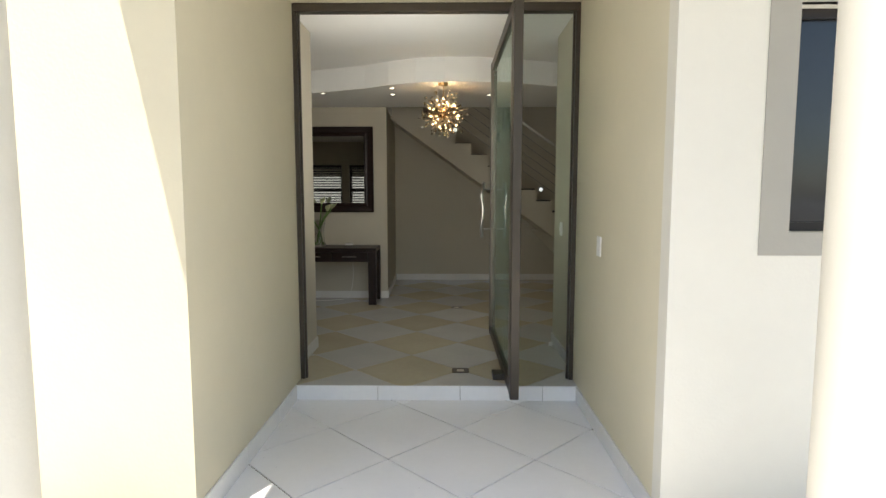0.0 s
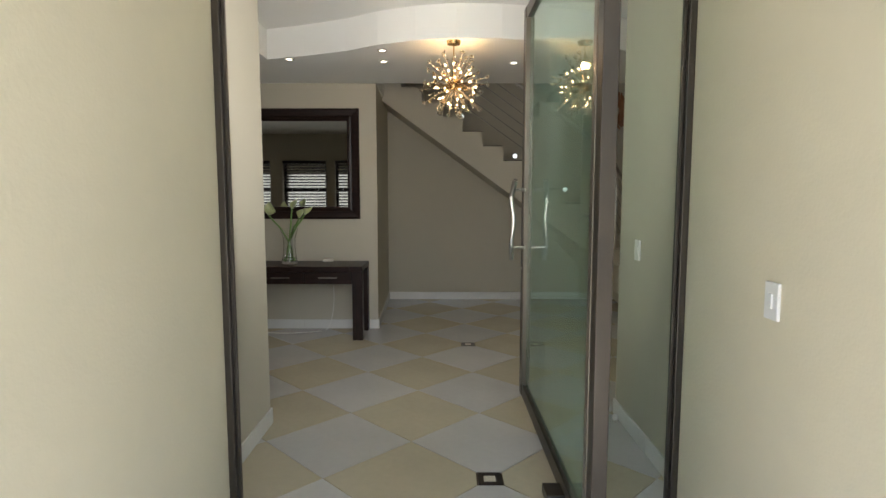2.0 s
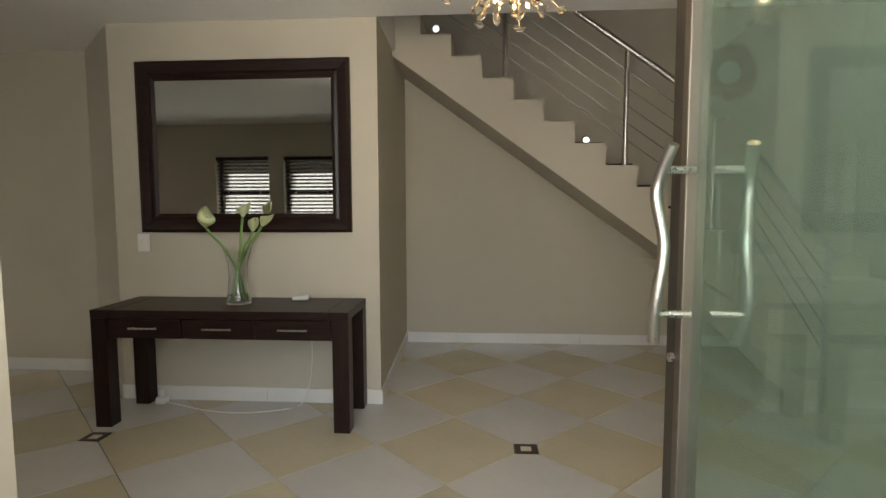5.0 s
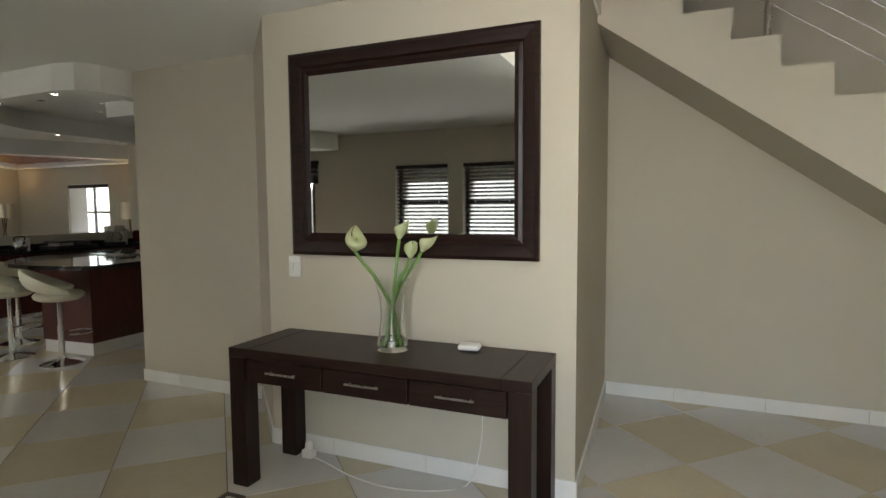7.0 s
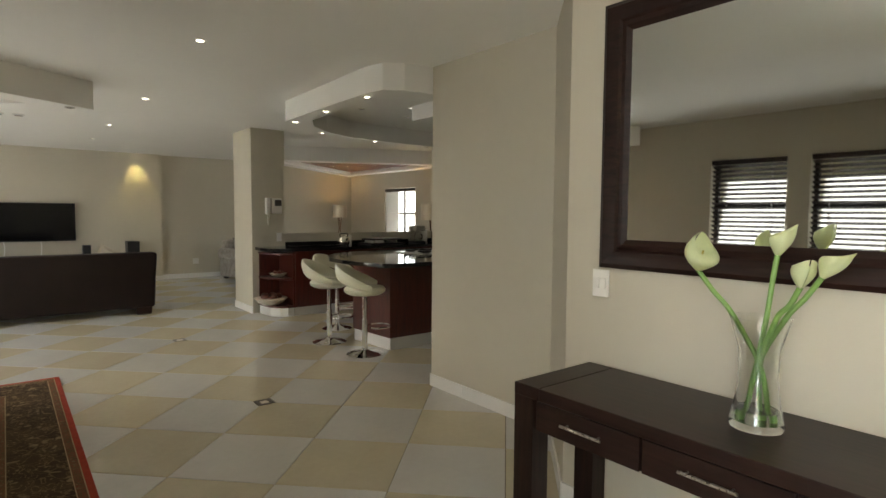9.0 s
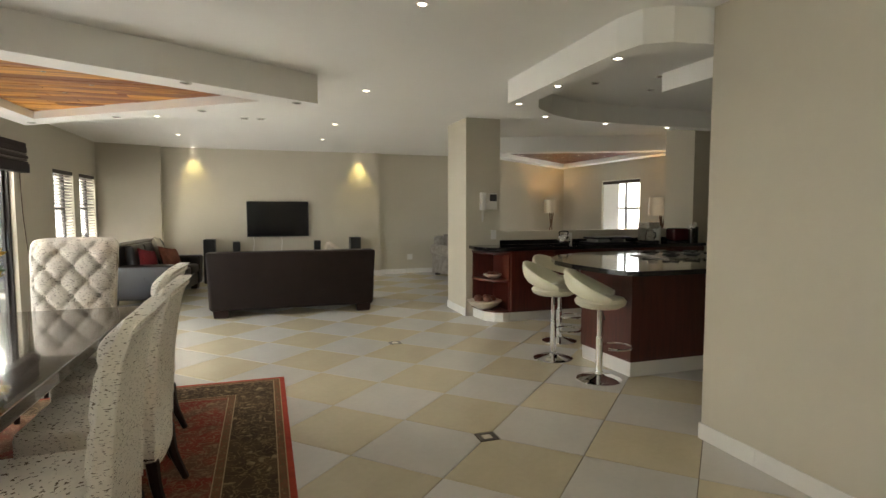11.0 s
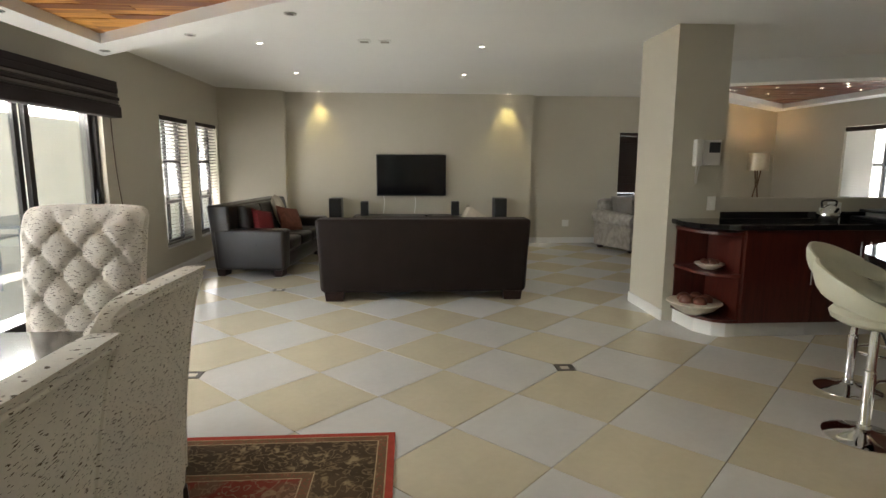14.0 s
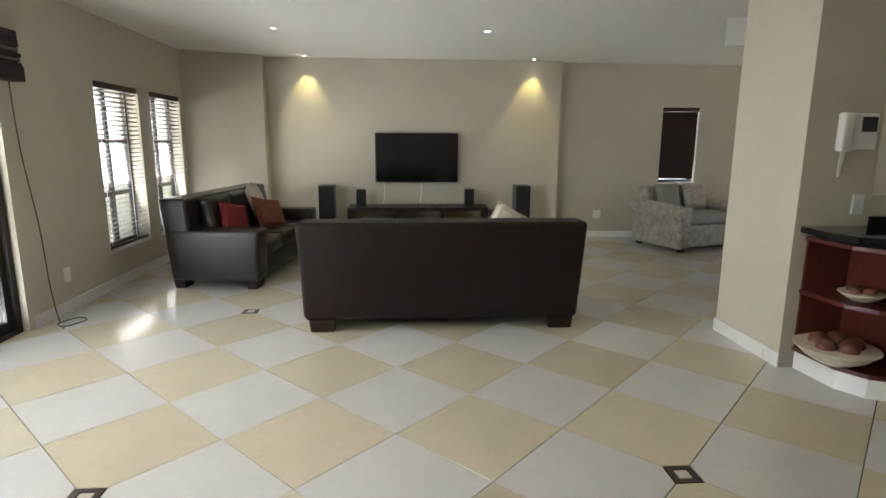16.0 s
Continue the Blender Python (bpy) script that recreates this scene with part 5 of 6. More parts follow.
def cushion(name, m, w, h, t, material, label, group=""):
    """A soft square cushion that bulges in the middle."""
    bm = bmesh.new()
    n = 10
    top_, bot = {}, {}
    for i in range(n + 1):
        for j in range(n + 1):
            u, v = 2 * i / n - 1, 2 * j / n - 1
            pinch = 1 - 0.10 * (1 - abs(u)) * abs(v) ** 3 - 0.0
            x, z = u * w / 2 * (1 - 0.09 * (1 - v * v) * abs(u) ** 3), v * h / 2 * (1 - 0.09 * (1 - u * u) * abs(v) ** 3)
            b = t / 2 * ((1 - u ** 4) * (1 - v ** 4)) ** 0.5
            top_[i, j] = bm.verts.new((x, -b, z))
            bot[i, j] = bm.verts.new((x, b, z)) if 0 < i < n and 0 < j < n else top_[i, j]
    for i in range(n):
        for j in range(n):
            bm.faces.new((top_[i, j], top_[i + 1, j], top_[i + 1, j + 1], top_[i, j + 1]))
            q = [bot[i, j], bot[i, j + 1], bot[i + 1, j + 1], bot[i + 1, j]]
            if len(set(q)) == 4 and set(q) != {top_[i, j], top_[i + 1, j], top_[i + 1, j + 1], top_[i, j + 1]}:
                bm.faces.new(q)
    ob = thing(name, m, label, "cushion", group)
    part("cover", bm, material, ob, smooth=True)
    part("piping", tube(bmesh.new(), [(-w / 2, 0, -h / 2), (0, 0, -h / 2 * 0.91), (w / 2, 0, -h / 2), (w / 2 * 0.91, 0, 0), (w / 2, 0, h / 2), (0, 0, h / 2 * 0.91), (-w / 2, 0, h / 2), (-w / 2 * 0.91, 0, 0), (-w / 2, 0, -h / 2)], 0.006, 6), material, ob)
    return ob


gs = thing("armchair", pose(-13.15, 9.36, 0, 0, 0, 110), "silver patterned armchair with rolled arms", "armchair")
part("seat_base", box(bmesh.new(), -0.62, 0.62, -0.45, 0.42, 0.06, 0.36, 0.04, 3), M_SILVER, gs, smooth=True)
part("seat_cushion", box(bmesh.new(), -0.48, 0.48, -0.46, 0.25, 0.36, 0.50, 0.05, 3), M_GREYF, gs, smooth=True)
part("backrest", box(bmesh.new(), -0.6, 0.6, 0.24, 0.46, 0.2, 0.84, 0.08, 4), M_SILVER, gs, smooth=True)
for s in (-1, 1):
    bm = tube(bmesh.new(), [(s * 0.58, -0.5, 0.5), (s * 0.58, 0.42, 0.55)], 0.12, 20)
    arm = part("arm", bm, M_SILVER, gs, "rolled arm", smooth=True)
    part("arm_front", box(bmesh.new(), s * 0.57 - 0.09, s * 0.57 + 0.09, -0.49, 0.4, 0.06, 0.5, 0.02), M_SILVER, arm)
for x in (-0.52, 0.52):
    for y in (-0.38, 0.38):
        part("foot", box(bmesh.new(), x - 0.035, x + 0.035, y - 0.035, y + 0.035, 0, 0.06), M_WENGE, gs)
cushion("cushion", pose(-13.18, 9.05, 0.70, -18, 0, 110), 0.42, 0.38, 0.15, M_GREYF, "grey velvet cushion on the armchair", "cushions on the armchair")
cushion("cushion", pose(-13.3, 9.5, 0.70, -18, 0, 112), 0.44, 0.4, 0.15, M_SILVER, "silver grey cushion on the armchair", "cushions on the armchair")
cof = thing("coffee_table", pose(-11.9, 9.75, 0), "round dark wooden coffee table", "table")
part("tabletop", lathe(bmesh.new(), [(0.0, 0.42), (0.44, 0.42), (0.45, 0.44), (0.44, 0.46), (0.0, 0.46)], 36), M_WENGE, cof, smooth=True)
for k in range(4):
    a = radians(45 + 90 * k)
    part("leg", tube(bmesh.new(), [(0.36 * math.cos(a), 0.36 * math.sin(a), 0), (0.25 * math.cos(a), 0.25 * math.sin(a), 0.42)], 0.022, 8), M_WENGE, cof)

# ---- living room ----
tv = thing("television", pose(-13.72, 5.47, 1.22, 0, 0, 90), "large black flat television on the wall", "television")
part("bezel", box(bmesh.new(), -0.6, 0.6, -0.075, -0.02, -0.355, 0.355, 0.006), M_BLACK, tv)
part("screen", box(bmesh.new(), -0.582, 0.582, -0.079, -0.074, -0.33, 0.338), M_SCREEN, tv)
part("bracket", box(bmesh.new(), -0.2, 0.2, -0.022, -0.001, -0.2, 0.2), M_BLACK, tv)
for y in (4.98, 5.52):
    tagged(part("tv_cable", tube(bmesh.new(), smooth_line([(-13.71, y, 0.9), (-13.705, y + 0.02, 0.75), (-13.71, y, 0.56)], 5), 0.008, 6), M_WHITE), "white cable hanging below the television", "cable", group="cables below the television")
tu = thing("tv_unit", pose(-13.42, 5.48, 0), "low dark wooden television unit with open shelves", "tv stand")
part("top", box(bmesh.new(), -0.25, 0.25, -0.98, 0.98, 0.5, 0.55, 0.004), M_WENGE, tu)
part("lower_shelf", box(bmesh.new(), -0.23, 0.23, -0.95, 0.95, 0.1, 0.14), M_WENGE, tu)
part("middle_shelf", box(bmesh.new(), -0.23, 0.23, -0.95, 0.95, 0.32, 0.345), M_WENGE, tu)
for y in (-0.96, -0.33, 0.33, 0.96):
    part("upright", box(bmesh.new(), -0.24, 0.24, y - 0.02, y + 0.02, 0.0, 0.5), M_WENGE_V, tu)
dv = thing("media_player", pose(-13.35, 4.9, 0.3455), "flat silver media player on the shelf", "player")
part("case", box(bmesh.new(), -0.14, 0.14, -0.2, 0.2, 0, 0.06, 0.005), M_STEEL, dv)
part("front", box(bmesh.new(), 0.14, 0.144, -0.18, 0.18, 0.012, 0.048), M_BLACK, dv)
rc = thing("remote_control", pose(-13.3, 5.75, 0.551, 0, 0, 60), "black remote control on the television unit", "remote control")
part("case", box(bmesh.new(), -0.025, 0.025, -0.09, 0.09, 0, 0.02, 0.006), M_BLACK, rc)


def speaker(m, w, d, h, label, group):
    ob = thing("loudspeaker", m, label, "loudspeaker", group)
    part("cabinet", box(bmesh.new(), -d / 2, d / 2, -w / 2, w / 2, 0, h, 0.006), M_BLACK, ob)
    part("grille", box(bmesh.new(), d / 2, d / 2 + 0.012, -w / 2 + 0.01, w / 2 - 0.01, 0.02, h - 0.02, 0.004), mat("speaker_cloth", (0.015, 0.015, 0.015), 0.9) if "speaker_cloth" not in bpy.data.materials else bpy.data.materials["speaker_cloth"], ob)
    return ob


speaker(pose(-13.5, 4.19, 0), 0.21, 0.28, 0.84, "tall black floor-standing loudspeaker by the television", "floor-standing loudspeakers")
speaker(pose(-13.5, 6.99, 0), 0.21, 0.28, 0.84, "tall black floor-standing loudspeaker by the television", "floor-standing loudspeakers")
speaker(pose(-13.4, 4.68, 0.551), 0.13, 0.14, 0.24, "small black loudspeaker on the television unit", "small loudspeakers")
speaker(pose(-13.4, 6.21, 0.551), 0.13, 0.14, 0.24, "small black loudspeaker on the television unit", "small loudspeakers")
sub = thing("subwoofer", pose(-13.42, 6.68, 0), "low black subwoofer beside the television unit", "loudspeaker")
part("cabinet", box(bmesh.new(), -0.18, 0.18, -0.15, 0.15, 0, 0.48, 0.01), M_BLACK, sub)
part("cone", lathe(bmesh.new(), [(0.11, 0.0), (0.1, 0.01), (0.04, 0.0), (0.0, 0.004)], 20), M_LEATHER2, sub).matrix_basis = pose(0.181, 0, 0.25, 0, 90)


def taper_box(bm, x0, x1, y0, y1, z0, z1, grow_x=(0, 0), grow_y=0.0, bevel=0.05, seg=4):
    """A padded block whose top is pushed out: grow_x moves its two x sides, grow_y both y sides."""
    v = {}
    for i, x in enumerate((x0, x1)):
        for j, y in enumerate((y0, y1)):
            for k, z in enumerate((z0, z1)):
                v[i, j, k] = bm.verts.new((x + (grow_x[i] if k else 0), y + ((-grow_y, grow_y)[j] if k else 0), z))
    q = [bm.faces.new([v[p] for p in f]) for f in (((0, 0, 0), (0, 0, 1), (0, 1, 1), (0, 1, 0)), ((1, 0, 0), (1, 1, 0), (1, 1, 1), (1, 0, 1)), ((0, 0, 0), (1, 0, 0), (1, 0, 1), (0, 0, 1)),
                                                   ((0, 1, 0), (0, 1, 1), (1, 1, 1), (1, 1, 0)), ((0, 0, 0), (0, 1, 0), (1, 1, 0), (1, 0, 0)), ((0, 0, 1), (1, 0, 1), (1, 1, 1), (0, 1, 1)))]
    bmesh.ops.bevel(bm, geom=list({e for f in q for e in f.edges}), offset=bevel, segments=seg, affect="EDGES", profile=0.6)
    return bm


def sofa(m, half, material, label, back=0.86):
    """A leather sofa; local -x is its back, it faces +x, its length runs along y."""
    ob = thing("sofa", m, label, "sofa", group="leather sofas")
    part("backrest", taper_box(bmesh.new(), 0.06, 0.30, -half + 0.03, half - 0.03, 0.09, back, (-0.06, -0.02), 0.04, 0.045), material, ob, smooth=True)
    part("seat_base", box(bmesh.new(), 0.2, 0.92, -half + 0.16, half - 0.16, 0.09, 0.3, 0.03, 3), material, ob, smooth=True)
    n = 3
    sw = (2 * half - 0.5) / n
    for k in range(n):
        y0 = -half + 0.25 + sw * k
        part("seat_cushion", box(bmesh.new(), 0.26, 0.95, y0 + 0.003, y0 + sw - 0.003, 0.3, 0.46, 0.045, 3), material, ob, smooth=True)
        part("back_cushion", taper_box(bmesh.new(), 0.28, 0.46, y0 + 0.003, y0 + sw - 0.003, 0.44, back - 0.02, (-0.06, -0.08), 0, 0.05), material, ob, smooth=True)
    for s in (-1, 1):
        part("arm", taper_box(bmesh.new(), 0.1, 0.95, s * (half - 0.13) - 0.12, s * (half - 0.13) + 0.12, 0.09, 0.6, (-0.03, 0.02), 0.015, 0.05), material, ob, smooth=True)
    for x in (0.12, 0.85):
        for y in (-half + 0.16, half - 0.16):
            part("foot", taper_box(bmesh.new(), x - 0.05, x + 0.05, y - 0.09, y + 0.09, 0.0, 0.10, (-0.01, 0.01), 0.01, 0.006, 1), M_WENGE, ob, "dark wooden block foot")
    part("back_seam", tube(bmesh.new(), [(0.012, -half + 0.08, back - 0.085), (0.012, half - 0.08, back - 0.085)], 0.003, 5), material, ob)
    return ob


sofa(pose(-9.58, 5.57, 0, 0, 0, 180), 1.09, M_LEATHER, "dark brown leather sofa seen from behind")
s2 = sofa(pose(-12.02, 3.04, 0, 0, 0, 83.3), 1.04, M_LEATHER2, "black-brown leather sofa under the windows", 0.9)
M_RED = mat("red_cushion_cloth", (0.16, 0.008, 0.010), 0.8, vary=0.25, scale=12)
M_RUST = mat("rust_pattern_cloth", (0.17, 0.055, 0.03), 0.85, vary=0.6, scale=22)
M_CREAMC = mat("cream_cushion_cloth", (0.58, 0.52, 0.42), 0.85, vary=0.25, scale=8)
cushion("cushion", pose(-11.48, 3.48, 0.64, -20, 12, 150), 0.36, 0.34, 0.13, M_RED, "red cushion on the leather sofa", "cushions on the sofa")
cushion("cushion", pose(-12.3, 3.52, 0.72, -20, 0, 190), 0.52, 0.5, 0.16, M_CREAMC, "cream printed cushion on the leather sofa", "cushions on the sofa")
cushion("cushion", pose(-12.1, 3.7, 0.62, -24, 10, 155), 0.48, 0.36, 0.14, M_RUST, "rust patterned cushion on the leather sofa", "cushions on the sofa")
cushion("cushion", pose(-10.02, 6.12, 0.74, 12, 30, 90), 0.36, 0.36, 0.13, M_CREAMC, "cream and rust cushion leaning on the sofa back", "cushions on the sofa")

# ---- dining corner ----
rug = thing("rug", pose(-4.92, 4.03, 0.001), "worn red patterned rug with a dark border under the table", "rug")


def rug_mat(name, ground, motif, line, patch, sc, amount=0.5):
    """Worn woven pattern: rounded flower heads with outlines, curling stems and faded patches on a plain ground."""
    m = bpy.data.materials.new(name)
    m.use_nodes = True
    t = m.node_tree
    b = t.nodes["Principled BSDF"]
    tex = t.nodes.new("ShaderNodeTexCoord")

    def noise(scale, detail=2, bend=0.0):
        n = t.nodes.new("ShaderNodeTexNoise")
        n.inputs["Scale"].default_value, n.inputs["Detail"].default_value, n.inputs["Distortion"].default_value = scale, detail, bend
        t.links.new(tex.outputs["Object"], n.inputs[0])
        return n.outputs[0]

    def step(socket, stops):
        r = t.nodes.new("ShaderNodeValToRGB")
        while len(r.color_ramp.elements) < len(stops):
            r.color_ramp.elements.new(0.5)
        for e, (pos, v) in zip(r.color_ramp.elements, stops):
            e.position, e.color = pos, (v, v, v, 1)
        t.links.new(socket, r.inputs[0])
        return r.outputs[0]

    def over(base, top, mask):
        mx = t.nodes.new("ShaderNodeMixRGB")
        for k, c in ((1, base), (2, top)):
            if isinstance(c, tuple):
                mx.inputs[k].default_value = (*c, 1)
            else:
                t.links.new(c, mx.inputs[k])
        t.links.new(mask, mx.inputs[0])
        return mx.outputs[0]

    warp = t.nodes.new("ShaderNodeTexNoise")
    warp.inputs["Scale"].default_value = sc * 1.4
    t.links.new(tex.outputs["Object"], warp.inputs[0])
    bent = t.nodes.new("ShaderNodeVectorMath")
    bent.operation, bent.inputs[1].default_value = "MULTIPLY_ADD", (0.9 / sc, 0.9 / sc, 0)
    t.links.new(warp.outputs["Color"], bent.inputs[0])
    t.links.new(tex.outputs["Object"], bent.inputs[2])
    cells = []
    for k, f in enumerate((1.0, 2.6)):
        v = t.nodes.new("ShaderNodeTexVoronoi")
        v.inputs["Scale"].default_value = sc * f
        v.inputs["Randomness"].default_value = 0.7
        t.links.new(bent.outputs[0], v.inputs["Vector"])
        cells.append(v.outputs["Distance"])
    heads = step(cells[0], ((0.0, 1.0), (0.10, 0.2), (0.16, 1.0), (0.34, amount), (0.40, 0.0)))
    petals = step(cells[1], ((0.0, 1.0), (0.3, 0.9), (0.46, 0.0)))
    stems = step(noise(sc * 1.7, 1, 1.6), ((0.455, 0.0), (0.485, 0.85), (0.515, 0.85), (0.545, 0.0)))
    col = over(ground, patch, step(noise(sc * 0.42, 3, 0.5), ((0.46, 0.0), (0.58, 0.85))))
    col = over(col, line, stems)
    mask = t.nodes.new("ShaderNodeMath")
    mask.operation = "MULTIPLY"
    t.links.new(heads, mask.inputs[0])
    t.links.new(petals, mask.inputs[1])
    col = over(col, motif, mask.outputs[0])
    worn = t.nodes.new("ShaderNodeMixRGB")
    worn.blend_type, worn.inputs[0].default_value = "MULTIPLY", 0.45
    t.links.new(col, worn.inputs[1])
    t.links.new(noise(7.0, 5), worn.inputs[2])
    t.links.new(worn.outputs[0], b.inputs["Base Color"])
    b.inputs["Roughness"].default_value = 0.95
    b.inputs["Specular IOR Level"].default_value = 0.15
    bp = t.nodes.new("ShaderNodeBump")
    bp.inputs["Strength"].default_value, bp.inputs["Distance"].default_value = 0.5, 0.004
    t.links.new(noise(180), bp.inputs["Height"])
    t.links.new(bp.outputs[0], b.inputs["Normal"])
    return m


M_RUG_RED = rug_mat("rug_red_field", (0.26, 0.05, 0.03), (0.36, 0.25, 0.14), (0.33, 0.20, 0.12), (0.17, 0.105, 0.06), 8.5, 0.35)
M_RUG_DARK = rug_mat("rug_dark_border", (0.075, 0.048, 0.026), (0.36, 0.27, 0.15), (0.24, 0.17, 0.09), (0.105, 0.068, 0.036), 8.0, 0.6)
M_RUG_GUARD = rug_mat("rug_olive_guard", (0.17, 0.11, 0.055), (0.34, 0.25, 0.14), (0.30, 0.08, 0.05), (0.20, 0.12, 0.06), 26, 0.5)
M_RUG_EDGE = mat("rug_red_edge", (0.33, 0.05, 0.03), 0.95, vary=0.3, scale=14, bump=0.4, bump_scale=180, spec=0.15)
M_RUG_LINE = mat("rug_cream_line", (0.36, 0.26, 0.15), 0.95, vary=0.4, scale=30, spec=0.15)
RX, RY = 1.85, 1.3
rect = lambda d: [(-RX + d, -RY + d), (RX - d, -RY + d), (RX - d, RY - d), (-RX + d, RY - d)]
for nm, a, b, mm in (("edge_band", 0.0, 0.035, M_RUG_EDGE), ("guard_line", 0.035, 0.041, M_RUG_LINE), ("guard_band", 0.041, 0.082, M_RUG_GUARD), ("guard_line", 0.082, 0.088, M_RUG_LINE),
                     ("border", 0.088, 0.36, M_RUG_DARK), ("inner_line", 0.36, 0.366, M_RUG_LINE), ("inner_band", 0.366, 0.41, M_RUG_GUARD), ("inner_line", 0.41, 0.416, M_RUG_LINE)):
    part(nm, ring(bmesh.new(), rect(a), rect(b), 0.0, 0.009), mm, rug)
part("field", slab(bmesh.new(), rect(0.416), 0.0, 0.009), M_RUG_RED, rug, "red field with worn floral pattern")

dt = thing("dining_table", pose(-5.08, 3.87, 0.011), "dark glossy wooden dining table", "dining table")
M_GLOSS = grain("glossy_dark_table_wood", (0.018, 0.012, 0.009), (0.05, 0.032, 0.022), 0.12, (1.5, 12, 12), 3, coat=0.6)
part("tabletop", box(bmesh.new(), -1.1, 1.1, -0.52, 0.52, 0.70, 0.755, 0.006), M_GLOSS, dt)
part("apron", box(bmesh.new(), -1.0, 1.0, -0.42, 0.42, 0.62, 0.70), M_WENGE, dt)
for sx in (-1, 1):
    for sy in (-1, 1):
        part("leg", box(bmesh.new(), sx * 0.99 - 0.05, sx * 0.99 + 0.05, sy * 0.42 - 0.05, sy * 0.42 + 0.05, 0, 0.70, 0.004), M_WENGE_V, dt)


def fleck_mat():
    m = mat("cream_flecked_cloth", (0.80, 0.76, 0.68), 0.9, vary=0.14, scale=9, bump=0.35, bump_scale=260)
    t = m.node_tree
    b = t.nodes["Principled BSDF"]
    tex, mp = t.nodes.new("ShaderNodeTexCoord"), t.nodes.new("ShaderNodeMapping")
    mp.inputs["Scale"].default_value = (58, 58, 270)
    mp.inputs["Rotation"].default_value = (0.0, 0.25, 0.0)
    t.links.new(tex.outputs["Object"], mp.inputs[0])
    n = t.nodes.new("ShaderNodeTexNoise")
    n.inputs["Scale"].default_value, n.inputs["Detail"].default_value = 1.0, 1
    t.links.new(mp.outputs[0], n.inputs[0])
    r = t.nodes.new("ShaderNodeValToRGB")
    r.color_ramp.elements[0].position, r.color_ramp.elements[0].color = 0.625, (0, 0, 0, 1)
    r.color_ramp.elements[1].position, r.color_ramp.elements[1].color = 0.675, (1, 1, 1, 1)
    t.links.new(n.outputs[0], r.inputs[0])
    mx = t.nodes.new("ShaderNodeMixRGB")
    mx.inputs[2].default_value = (0.12, 0.085, 0.05, 1)
    src = b.inputs["Base Color"].links[0].from_socket
    t.links.new(r.outputs[0], mx.inputs[0])
    t.links.new(src, mx.inputs[1])
    t.links.new(mx.outputs[0], b.inputs["Base Color"])
    return m


M_FLECK = fleck_mat()


